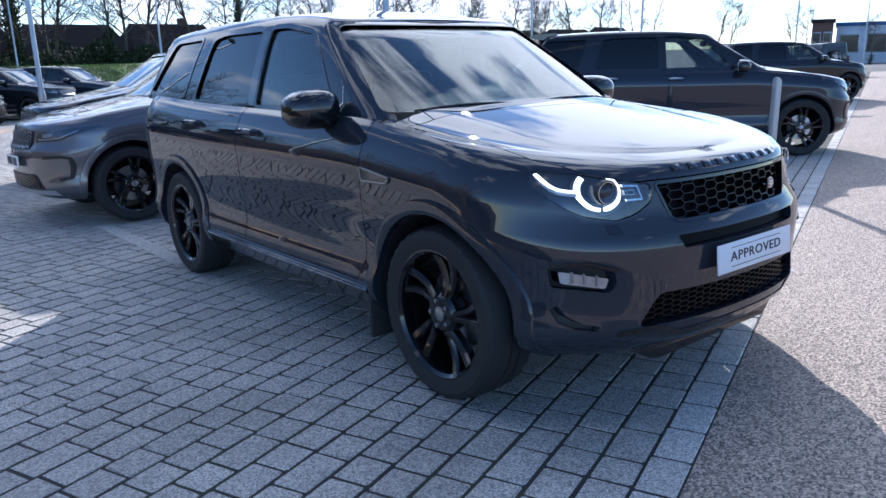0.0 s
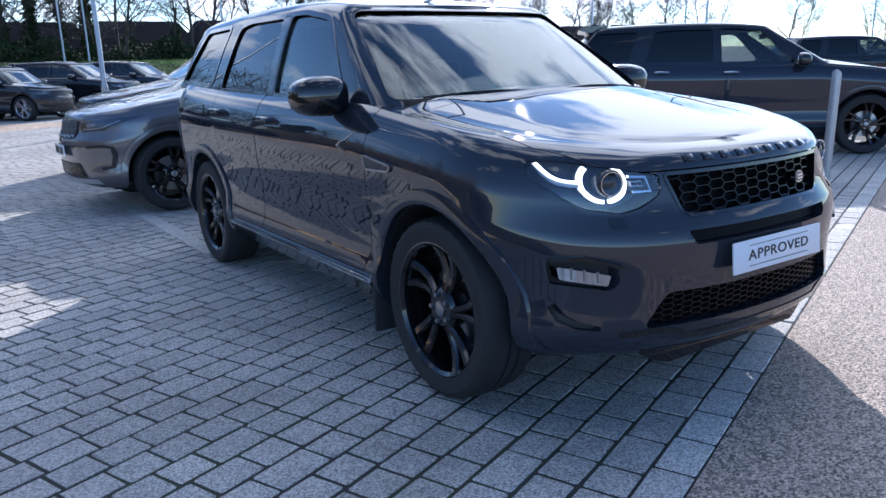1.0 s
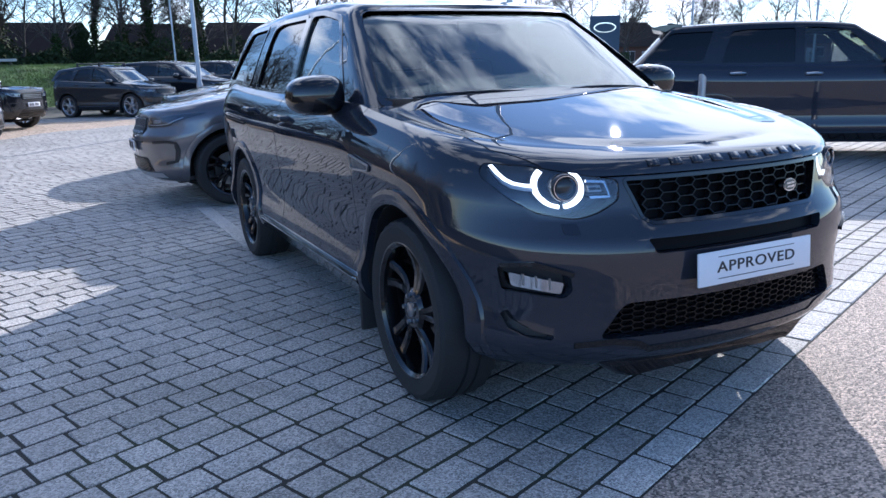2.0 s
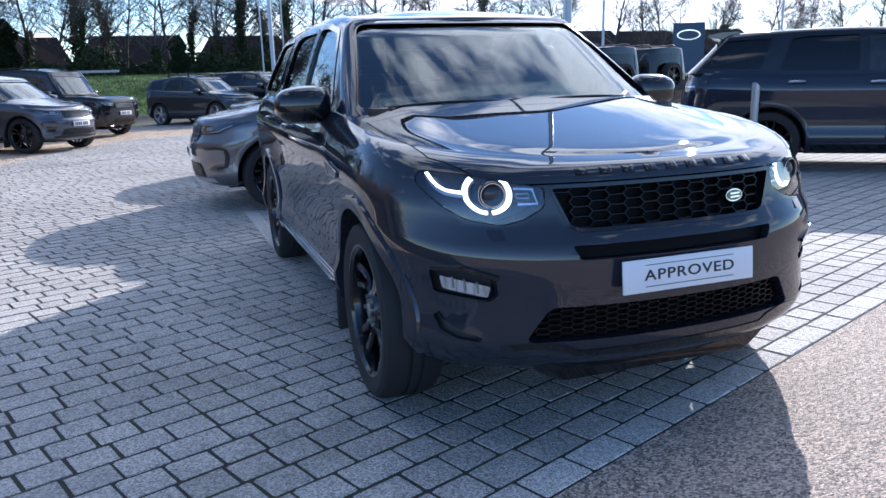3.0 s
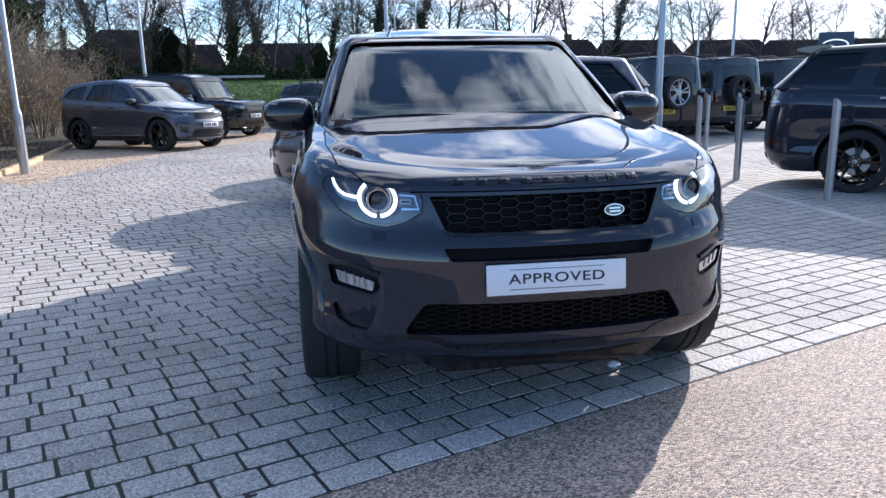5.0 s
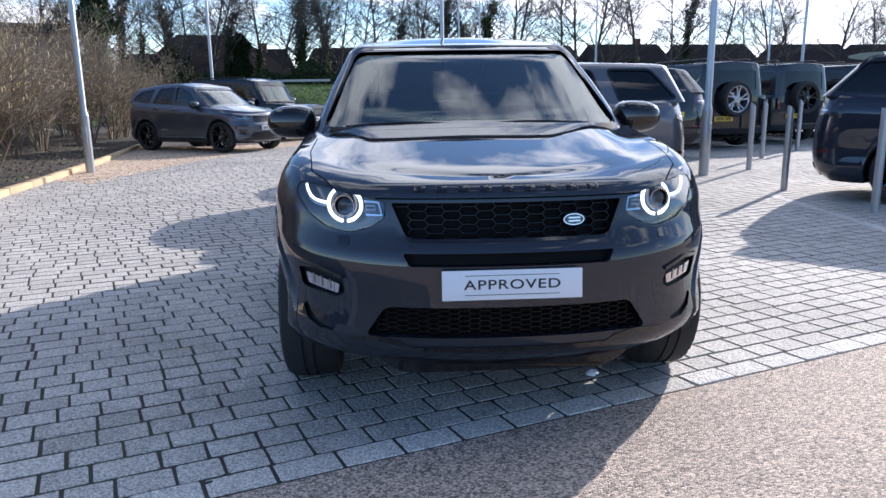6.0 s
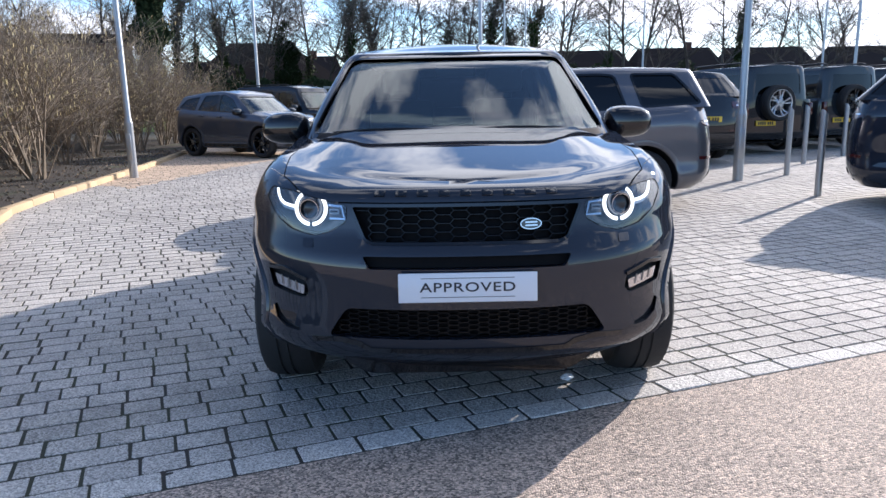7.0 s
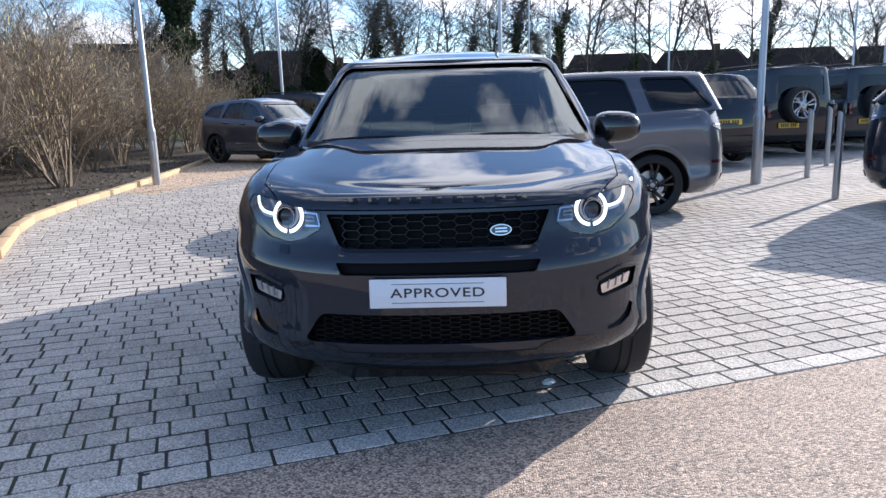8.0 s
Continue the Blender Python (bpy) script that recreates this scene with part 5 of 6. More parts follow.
def plain_front(car, s, colour, grille_z=(0.73, 0.90), lamp=(0.47, 0.90, 0.80, 0.94), mesh=SATIN):
    """A grille, two slim headlamps, corner blades, a lower intake and a skid lip on the nose."""
    on = s.on_skin
    f = s.top[0][1] / 0.985
    g = [(-0.43, grille_z[1] * f), (0.43, grille_z[1] * f), (0.40, grille_z[0] * f), (-0.40, grille_z[0] * f)]
    ob = part("upper_grille", sheet(rounded(g, 0.03), 0.1, lambda x, z, off: on(x, z, off + 0.006), 0.02), BLACK_PLASTIC, car)
    part("grille_mesh", hex_net(-0.44, 0.44, grille_z[0] * f, grille_z[1] * f, 0.075, 0.009, in_poly(grown(g, -0.01)), lambda x, z, off: on(x, z, off + 0.014), 0.02), mesh, ob)
    slot = [(-0.42, 0.665 * f), (0.42, 0.665 * f), (0.40, 0.645 * f), (-0.40, 0.645 * f)]
    part("bumper_slot", sheet(slot, 0.1, lambda x, z, off: on(x, z, off + 0.005), 0.02), BLACK_PLASTIC, car)
    i = [(-0.46, 0.50 * f), (0.46, 0.50 * f), (0.56, 0.36 * f), (-0.56, 0.36 * f)]
    low = part("lower_intake", sheet(rounded(i, 0.03), 0.1, lambda x, z, off: on(x, z, off + 0.006), 0.02), BLACK_PLASTIC, car)
    part("intake_mesh", hex_net(-0.55, 0.55, 0.36 * f, 0.5 * f, 0.06, 0.006, in_poly(grown(i, -0.012)), lambda x, z, off: on(x, z, off + 0.012), 0.012), GLOSS_BLACK, low)
    part("skid_lip", ribbon([(x, 0.325 * f) for x in (-0.66, -0.5, -0.3, -0.1, 0.1, 0.3, 0.5, 0.66)], 0.05, lambda x, z, off: on(x, z, off + 0.012), 0.03), BLACK_PLASTIC if mesh is GLOSS_BLACK else LIP_SILVER, car)
    for sd in (1, -1):
        if mesh is GLOSS_BLACK:
            duct = [(sd * 0.60, 0.56 * f), (sd * 0.78, 0.575 * f), (sd * 0.74, 0.45 * f), (sd * 0.64, 0.45 * f)]
            part("air_duct", sheet(rounded(duct if sd > 0 else duct[::-1], 0.012), 0.04, lambda x, z, off: on(x, z, off + 0.005), 0.02), GLOSS_BLACK, car)
        x0, x1, z0, z1 = lamp
        p = [(sd * x0, z0 * f), (sd * x0, (z0 + 0.085) * f), (sd * 0.70, (z0 + 0.105) * f), (sd * (x1 + 0.02), z1 * f), (sd * x1, (z1 - 0.03) * f), (sd * 0.74, (z0 + 0.015) * f)]
        if sd < 0:
            p = p[::-1]
        h = part("headlight", sheet(rounded(p, 0.015), 0.025, lambda x, z, off: on(x, z, off + 0.006), 0.02), LAMP_PLAIN, car)
        guide = [(sd * 0.50, (z0 + 0.02) * f), (sd * 0.62, (z0 + 0.022) * f), (sd * 0.74, (z0 + 0.035) * f), (sd * 0.84, (z1 - 0.045) * f)]
        part("light_guide", ribbon(guide, 0.012, lambda x, z, off: on(x, z, off + 0.010), 0.01), LIP_SILVER, h)
        part("lamp_pod", ribbon([(sd * 0.56, (z0 + 0.055) * f), (sd * 0.60, (z0 + 0.056) * f), (sd * 0.66, (z0 + 0.06) * f)], 0.035, lambda x, z, off: on(x, z, off + 0.009), 0.01), STEEL, h)
        part("lens_cover", sheet(grown(rounded(p, 0.015), 0.004), 0.025, lambda x, z, off: on(x, z, off + 0.016), 0.004), GLASS_CLEAR, h)
        blade = [(sd * 0.60, 0.655 * f), (sd * 0.76, 0.665 * f), (sd * 0.82, 0.65 * f), (sd * 0.82, 0.58 * f), (sd * 0.80, 0.47 * f), (sd * 0.72, 0.45 * f)]
        part("corner_blade", ribbon(blade, 0.028, lambda x, z, off: on(x, z, off + 0.006), 0.02), BLACK_PLASTIC, car)


silver = base_car("suv", DISCO, place_car(-1.52, 6.84, 182.0), PAINT_SILVER, "bronze-silver SUV parked behind on block paving", RIM_BLACK, 5)
plain_front(silver, DISCO, PAINT_SILVER)
number_plate(silver, pose(0, -0.0, 0.61), PLATE_WHITE)
rear_lamps(DISCO, silver)

RRS = DISCO.scaled(1.06, 1.065, 1.055, R=0.39, arch=0.45)
RRS.axles = (0.895, 3.81)
RRS.ye = (4.86, 4.42)


def tail_spoiler(s, car):
    """A dark spoiler that carries the roof out over the raked rear window."""
    bm = bmesh.new()
    y1, z1 = s.ye[1], curve_at(s.roof, s.ye[1])
    prism(bm, [(y1 - 0.22, z1 + 0.005), (y1 - 0.22, z1 + 0.045), (y1 + 0.02, z1 + 0.04), (y1 + 0.17, z1 + 0.012), (y1 + 0.17, z1 - 0.012), (y1 - 0.02, z1 - 0.05)], "x", -s.w1 + 0.05, s.w1 - 0.05)
    bmesh.ops.bevel(bm, geom=bm.edges[:], offset=0.01, segments=2, affect="EDGES")
    part("roof_spoiler", bm, GLOSS_BLACK, car)


rrs = base_car("suv", RRS, place_car(8.9, 3.8, -42), PAINT_NAVY, "large dark navy SUV parked beside steel bollards", RIM_BLACK, 5, side_glass=(GLASS_SIDE, GLASS_DARK, GLASS_DARK), handle=SATIN, roof_colour=PAINT_BLACK)
tail_spoiler(RRS, rrs)
bm = bmesh.new()
prism(bm, [(4.15, 1.79), (4.40, 1.79), (4.40, 1.835), (4.34, 1.84)], "x", -0.022, 0.022)
part("roof_fin", bm, BLACK_PLASTIC, rrs)
plain_front(rrs, RRS, PAINT_NAVY)
rear_lamps(RRS, rrs)
EVQ = DISCO.scaled(1.0, 0.945, 0.955, R=0.385, arch=0.45)
EVQ.base = [(1.0, 1.03), (1.4, 1.05), (2.3, 1.09), (3.3, 1.14), (4.4, 1.20)]
EVQ.top = [(0.24, 0.94), (0.38, 0.96), (0.66, 1.0), (1.2, 1.055), (1.45, 1.08), (2.3, 1.115), (3.3, 1.165), (4.2, 1.215), (5.0, 1.23)]
EVQ.roof = [(1.75, 1.51), (2.0, 1.57), (2.4, 1.62), (2.8, 1.625), (3.4, 1.59), (4.3, 1.51)]
EVQ.windows = [[(1.60, 1.10), (1.98, 1.43), (2.3, 1.535), (2.42, 1.545), (2.42, 1.125)], [(2.50, 1.13), (2.50, 1.545), (3.05, 1.525), (3.25, 1.17)], [(3.38, 1.18), (3.27, 1.51), (3.8, 1.46), (4.02, 1.27), (4.0, 1.245)]]
EVQ.screen = [(-0.78, 1.075), (0.78, 1.075), (0.62, 1.495), (-0.62, 1.495)]
EVQ.backlight = [(-0.58, 1.25), (0.58, 1.25), (0.52, 1.40), (-0.52, 1.40)]
for table in (EVQ.top, EVQ.base, EVQ.roof, EVQ.screen, EVQ.backlight, *EVQ.windows, EVQ.mid):
    table[:] = [(a, z * 1.055) for a, z in table]
evq = base_car("suv", EVQ, place_car(-3.69, 16.68, -33), PAINT_GREY, "grey compact SUV parked beside the shrub bed", RIM_BLACK, 5)
plain_front(evq, EVQ, PAINT_GREY, mesh=GLOSS_BLACK)
number_plate(evq, pose(0, 0.0, 0.6), PLATE_WHITE)
evd = base_car("suv", EVQ, place_car(0.80, 25.33, -46), PAINT_DARKGREEN, "dark slate compact SUV with roof bars by the grass bank", RIM_SILVER, 5)
plain_front(evd, EVQ, PAINT_DARKGREEN, mesh=GLOSS_BLACK)


def boxy_shape():
    """An upright, square-cut off-roader."""
    s = DISCO.scaled(1.02, 1.0, 1.0, R=0.40, arch=0.46)
    s.L = 4.6
    s.front = [(0.3, 0.14), (0.45, 0.05), (0.7, 0.03), (0.95, 0.03), (1.05, 0.05), (1.2, 0.15)]
    s.top = [(0.1, 1.06), (0.4, 1.11), (1.2, 1.15), (4.6, 1.2), (5.2, 1.2)]
    s.mid = [(0.1, 1.07), (0.4, 1.14), (1.2, 1.18), (5.0, 1.2)]
    s.rear = [(0.3, 0.1), (0.45, 0.0), (1.2, 0.0)]
    s.inset = [(0.25, 0.1), (0.35, 0.03), (0.5, 0.0), (1.0, 0.0), (1.1, 0.02), (1.15, 0.05)]
    s.rd, s.rn, s.fd, s.fn = 0.2, 3.5, 0.45, 3.0
    s.base = [(1.0, 1.12), (4.7, 1.18)]
    s.roof = [(1.5, 1.80), (2.0, 1.90), (2.6, 1.94), (4.6, 1.93)]
    s.w0, s.w1 = 0.87, 0.76
    s.ys, s.ye = (1.25, 1.75), (4.58, 4.52)
    s.bow = (0.2, 0.1)
    s.windows = [[(1.72, 1.24), (1.98, 1.74), (2.5, 1.77), (2.5, 1.24)], [(2.62, 1.24), (2.62, 1.77), (3.4, 1.77), (3.4, 1.24)], [(3.6, 1.26), (3.6, 1.77), (4.3, 1.76), (4.3, 1.26)]]
    s.screen = [(-0.76, 1.22), (0.76, 1.22), (0.68, 1.74), (-0.68, 1.74)]
    s.backlight = [(-0.6, 1.32), (0.6, 1.32), (0.58, 1.76), (-0.58, 1.76)]
    s.zb = 0.32
    return s


BOXY = boxy_shape()


def off_roader(m, colour, label, rim):
    """Square-backed off-roader with its spare wheel on the tail door."""
    car = base_car("off_roader", BOXY, m, colour, label, RIM_BLACK, 5)
    wheel(BOXY, car, pose(0.12, BOXY.L + 0.1, 1.12, 0, 0, 90), rim, 5, 1)
    number_plate(car, pose(0.34, BOXY.L + 0.02, 0.68, 0, 0, 180), PLATE_YELLOW)
    for sd in (1, -1):
        bm = bmesh.new()
        box(bm, sd * 0.84 - 0.05, sd * 0.84 + 0.05, BOXY.L - 0.06, BOXY.L + 0.02, 0.85, 1.12, 0.01)
        part("tail_lamp", bm, TAIL_RED, car)
    for x in (-0.6, 0.6):
        bm = bmesh.new()
        tube(bm, [(x, 2.2, 1.99), (x, 2.3, 2.03), (x, 4.2, 2.03), (x, 4.3, 1.99)], 0.02, 6)
        part("roof_rail", bm, BLACK_PLASTIC, car)
    return car


def towed_place(x, y, heading, length):
    """Pose for a car whose tail is at x, y."""
    a = radians(heading)
    return place_car(x + math.cos(a) * length, y + math.sin(a) * length, heading)


off_roader(towed_place(7.35, 14.4, 106, 4.6), PAINT_BLACK, "black square off-roader with a spare wheel on its tail door", RIM_SILVER)
off_roader(towed_place(9.75, 15.8, 107, 4.6), PAINT_DARKGREEN, "dark slate square off-roader parked tail out", RIM_BLACK)
off_roader(towed_place(12.3, 17.2, 108, 4.6), PAINT_BLACK, "black square off-roader at the end of the row", RIM_BLACK)
dark_a = base_car("suv", RRS, towed_place(5.0, 12.1, 104, 4.9), PAINT_BLACK, "black SUV parked tail out behind a lighting column", RIM_BLACK, 5)
number_plate(dark_a, pose(0, RRS.L - 0.01, 0.85, 0, 0, 180), PLATE_YELLOW)
rear_lamps(RRS, dark_a)
off_roader(towed_place(44.5, 20.5, 60, 4.6), PAINT_DARKGREEN, "dark off-roader with a spare wheel across the car park", RIM_SILVER)
rr2 = base_car("suv", RRS, place_car(21.9, 9.3, -32), PAINT_BLACK, "black SUV parked further along the drive", RIM_BLACK, 5)
plain_front(rr2, RRS, PAINT_BLACK)
black_b = base_car("suv", RRS, place_car(-0.95, 9.9, 183), PAINT_BLACK, "black SUV parked beside the silver one", RIM_BLACK, 5)
plain_front(black_b, RRS, PAINT_BLACK)
RR_TALL = DISCO.scaled(1.07, 1.07, 1.11, R=0.39, arch=0.45)
black_c = base_car("off_roader", BOXY, place_car(-3.05, 21.5, -30), PAINT_BLACK, "black square-cut off-roader parked behind the grey car", RIM_BLACK, 5)
plain_front(black_c, BOXY, PAINT_BLACK, mesh=GLOSS_BLACK)
number_plate(black_c, pose(0, 0.0, 0.66), PLATE_WHITE)
for z in (0.83, 0.87, 0.91):
    part("grille_slat", ribbon([(x, z) for x in (-0.40, -0.2, 0, 0.2, 0.40)], 0.014, lambda x, z, off: BOXY.on_skin(x, z, off + 0.02), 0.012), SATIN, black_c)
for x in (-0.6, 0.6):
    bm = bmesh.new()
    tube(bm, [(x, 2.2, 1.94), (x, 2.3, 1.99), (x, 4.2, 1.99), (x, 4.3, 1.94)], 0.02, 6)
    part("roof_rail", bm, BLACK_PLASTIC, black_c)
for x, y, c, nm in ((3.4, 27.6, PAINT_BLACK, "black"), (5.9, 29.9, PAINT_NAVY, "navy")):
    o = base_car("suv", RR_TALL, place_car(x, y, -46), c, nm + " SUV in the row before the grass bank", RIM_BLACK, 5)
    plain_front(o, RR_TALL, c)
for y in (2.25, 3.2):
    bm = bmesh.new()
    box(bm, -0.6, 0.6, y - 0.03, y + 0.03, 1.775, 1.815, 0.01)
    for x in (-0.58, 0.58):
        box(bm, x - 0.03, x + 0.03, y - 0.03, y + 0.03, 1.64, 1.78, 0.01)
    part("roof_bar", bm, BLACK_PLASTIC, evd)


# ---------------------------------------------------------------- street furniture
def bollard(x, y, height=1.0, turn=0.0):
    """A galvanised tube with a slanted, capped top."""
    b = thing("bollard", upright(x, y, turn), "galvanised steel bollard with a slanted top, set in paving", "bollard", "steel bollards")
    bm = bmesh.new()
    n = 20
    lo = [bm.verts.new((0.045 * math.cos(2 * math.pi * k / n), 0.045 * math.sin(2 * math.pi * k / n), -0.08)) for k in range(n)]
    hi = [bm.verts.new((0.045 * math.cos(2 * math.pi * k / n), 0.045 * math.sin(2 * math.pi * k / n), height + 0.045 * math.cos(2 * math.pi * k / n))) for k in range(n)]
    for k in range(n):
        bm.faces.new((lo[k], lo[(k + 1) % n], hi[(k + 1) % n], hi[k]))
    bm.faces.new(lo[::-1])
    bm.faces.new(hi)
    bmesh.ops.bevel(bm, geom=[e for e in bm.edges if e.verts[0] in hi and e.verts[1] in hi], offset=0.004, segments=2, affect="EDGES")
    part("post", bm, GALV, b)
    return b


for x, y in ((4.8, 5.2), (4.84, 7.25), (5.64, 10.0), (6.9, 12.1), (8.55, 13.8), (5.0, 2.7)):
    bollard(x, y, 1.1, 200)


def lamp_post(x, y, height=8.0, door=True, turn=0.0):
    """A tapering column with a wider base and its service door."""
    p = thing("lamp_post", upright(x, y, turn), "grey galvanised lighting column", "lamp post", "lighting columns")
    bm = bmesh.new()
    tube(bm, [(0, 0, -0.1), (0, 0, 1.05)], 0.08, 16)
    part("base_section", bm, GALV, p)
    bm = bmesh.new()
    tube(bm, [(0, 0, 1.04), (0, 0, 1.16), (0, 0, height)], [0.08, 0.056, 0.04], 14)
    part("column", bm, GALV, p)
    bm = bmesh.new()
    box(bm, -0.045, 0.045, -0.084, -0.07, 0.35, 0.85, 0.006)
    part("service_door", bm, GALV, p)
    bm = bmesh.new()
    box(bm, -0.12, 0.12, -0.6, 0.05, height - 0.02, height + 0.07, 0.03)
    part("lantern", bm, SATIN, p)
    return p


for x, y, h in ((-6.2, 11.7, 8.0), (4.55, 9.3, 8.0)):
    lamp_post(x, y, h)


# ---------------------------------------------------------------- plants
class Limbs:
    """Gathers many tapered tubes into one mesh."""

    def __init__(self):
        self.v, self.f = [], []

    def limb(self, p, q, r0, r1, sides=4):
        d = (q - p).normalized()
        a = d.orthogonal().normalized()
        b = d.cross(a)
        n = len(self.v)
        for c, r in ((p, r0), (q, r1)):
            for k in range(sides):
                w = 2 * math.pi * k / sides
                self.v.append(c + a * (math.cos(w) * r) + b * (math.sin(w) * r))
        for k in range(sides):
            j = (k + 1) % sides
            self.f.append((n + k, n + j, n + sides + j, n + sides + k))

    def leaf(self, c, size, rng):
        a = Vector((rng.uniform(-1, 1), rng.uniform(-1, 1), rng.uniform(-1, 1))).normalized()
        b = a.orthogonal().normalized()
        n = len(self.v)
        self.v.extend([c - a * size, c + b * size * 0.6, c + a * size, c - b * size * 0.6])
        self.f.append((n, n + 1, n + 2, n + 3))

    def mesh(self, name, material):
        me = bpy.data.meshes.new(name)
        me.from_pydata([tuple(v) for v in self.v], [], self.f)
        me.materials.append(material)
        return me


def grow(net, rng, p, d, length, r, depth, sides, droop=0.0, spread=0.6, tips=None, kids=(2, 4), least=0.0):
    """A branch in a few bent steps, with side shoots; none thinner than least."""
    steps = (1, 2, 3, 3, 3)[depth]
    for i in range(steps):
        d = (d + Vector((rng.gauss(0, 0.14), rng.gauss(0, 0.14), rng.gauss(0, 0.08) - droop))).normalized()
        q = p + d * (length / steps)
        r = max(r, least)
        r1 = max(r * (0.82 if i < steps - 1 else 0.65), least * 0.8)
        net.limb(p, q, r, r1, sides if depth > 1 else 3)
        if depth > 0:
            for _ in range(rng.randint(*kids) if i or steps < 3 else rng.randint(0, 2)):
                side = Vector((rng.gauss(0, 1), rng.gauss(0, 1), rng.gauss(0.25, 0.5))).normalized()
                nd = (d * (1 - spread) + side * spread).normalized()
                nd.z = max(nd.z, -0.1)
                grow(net, rng, p.lerp(q, rng.uniform(0.5, 1.0)), nd.normalized(), length * rng.uniform(0.45, 0.72), r1 * rng.uniform(0.45, 0.66), depth - 1, sides, droop, spread, tips, kids, least)
        elif tips is not None:
            tips.append((q, d))
        p, r = q, r1


def bare_tree(name, seed, height, ivy=0.0):
    """Meshes of a leafless tree: trunk with its limbs, and ivy up the stem."""
    rng = random.Random(seed)
    net, green = Limbs(), Limbs()
    p, d, r = Vector((0, 0, -0.2)), Vector((rng.gauss(0, 0.04), rng.gauss(0, 0.04), 1)).normalized(), height * 0.0155
    n = 9
    for i in range(n):
        q = p + d * (height * 0.78 / n)
        r1 = r * 0.87
        net.limb(p, q, r, r1, 8)
        if ivy and i < n * ivy:
            for _ in range(240):
                t = rng.random()
                c = p.lerp(q, t)
                w = rng.uniform(0, 6.283)
                rad = r + abs(rng.gauss(0, 0.26 + 0.12 * math.sin(i)))
                green.leaf(c + Vector((math.cos(w) * rad, math.sin(w) * rad, rng.gauss(0, 0.1))), rng.uniform(0.07, 0.16), rng)
        if i > 2:
            for _ in range(rng.randint(3, 4)):
                w = rng.uniform(0, 6.283)
                nd = Vector((math.cos(w), math.sin(w), rng.uniform(0.5, 1.3))).normalized()
                grow(net, rng, q, nd, height * rng.uniform(0.17, 0.31) * (1.15 - i / n * 0.5), r1 * rng.uniform(0.35, 0.6), 3, 5, 0.0, 0.48, None, (1, 2), 0.011)
        d = (d + Vector((rng.gauss(0, 0.07), rng.gauss(0, 0.07), 0.05))).normalized()
        p, r = q, r1
    grow(net, rng, p, d, height * 0.25, r, 3, 5, 0, 0.48, None, (1, 3), 0.011)
    return net.mesh("trunk", BARK), (green.mesh("ivy", IVY) if ivy else None)


def tree_thing(m, meshes, label):
    t = thing("bare_tree", m, label, "tree", "trees behind the car park")
    part("trunk", meshes[0], None, t)
    if meshes[1]:
        part("ivy", meshes[1], None, t, "dark green ivy round the trunk")
    return t


TREES = [bare_tree("tree", 11, 13, 0.3), bare_tree("tree", 12, 14, 0.75), bare_tree("tree", 13, 12, 0.45), bare_tree("tree", 14, 15, 0.0), bare_tree("tree", 15, 12.5, 0.9), bare_tree("tree", 16, 13, 0.2)]
rt = random.Random(8)
for k in range(52):
    x = -34 + 1.85 * k + rt.uniform(-0.8, 0.8)
    y = 54 + rt.uniform(-2.5, 3.0)
    kind = rt.choice((0, 1, 2, 3, 4, 5, 2)) if x < 22 else rt.choice((0, 3, 5))
    f = rt.uniform(0.68, 0.92) * (1.0 if x < 25 else 0.8)
    t = tree_thing(upright(x, y, rt.uniform(0, 360)) @ Matrix.Diagonal((f, f, f, 1)), TREES[kind], "leafless tree with ivy on its trunk behind the bank" if TREES[kind][1] else "leafless winter tree behind the bank")
for k in range(11):
    x, y = -21 + 3.1 * k + rt.uniform(-0.8, 0.8), 59.5 + rt.uniform(-1.5, 1.5)
    tree_thing(upright(x, y, rt.uniform(0, 360)), TREES[(4, 1, 0, 2)[k % 4]], "leafless tree with ivy on its trunk behind the bank")
# scattered trees on the far side and behind the shrub bed
for x, y, kind, f in ((-24, 30, 3, 0.9), (-31, 34, 0, 1.0), (-28, 24, 5, 0.75), (48, 38, 0, 0.55), (56, 36, 3, 0.5), (64, 40, 5, 0.55), (75, 38, 0, 0.5), (84, 44, 3, 0.5), (95, 40, 5, 0.5), (60, 52, 0, 0.6), (72, 55, 3, 0.6)):
    tree_thing(upright(x, y, rt.uniform(0, 360)) @ Matrix.Diagonal((f, f, f, 1)), TREES[kind], "leafless winter tree at the edge of the site")


def ivy_tower(m):
    """An ivy-clad evergreen column of a tree."""
    rng = random.Random(5)
    net, green = Limbs(), Limbs()
    net.limb(Vector((0, 0, -0.2)), Vector((0, 0, 9.5)), 0.25, 0.08, 8)
    for k in range(26):
        w, z = rng.uniform(0, 6.283), rng.uniform(3, 9.3)
        q = Vector((math.cos(w), math.sin(w), 0.5)) * rng.uniform(0.8, 1.6)
        net.limb(Vector((0, 0, z)), Vector((0, 0, z)) + q, 0.06, 0.015, 4)
    for _ in range(7000):
        z = rng.uniform(3.2, 10.2)
        wide = 1.55 * math.sin(math.pi * min(1, (z - 2.8) / 7.8)) ** 0.5 * (0.8 + 0.25 * math.sin(z * 2.3))
        w = rng.uniform(0, 6.283)
        rad = wide * rng.random() ** 0.4 * (0.85 + 0.2 * math.sin(3 * w + z))
        green.leaf(Vector((math.cos(w) * rad, math.sin(w) * rad, z)), rng.uniform(0.09, 0.2), rng)
    t = thing("ivy_tree", m, "tall tree thick with dark green ivy", "tree", "trees behind the car park")
    part("trunk", net.mesh("trunk", BARK), None, t)
    part("crown", green.mesh("crown", CONIFER), None, t)


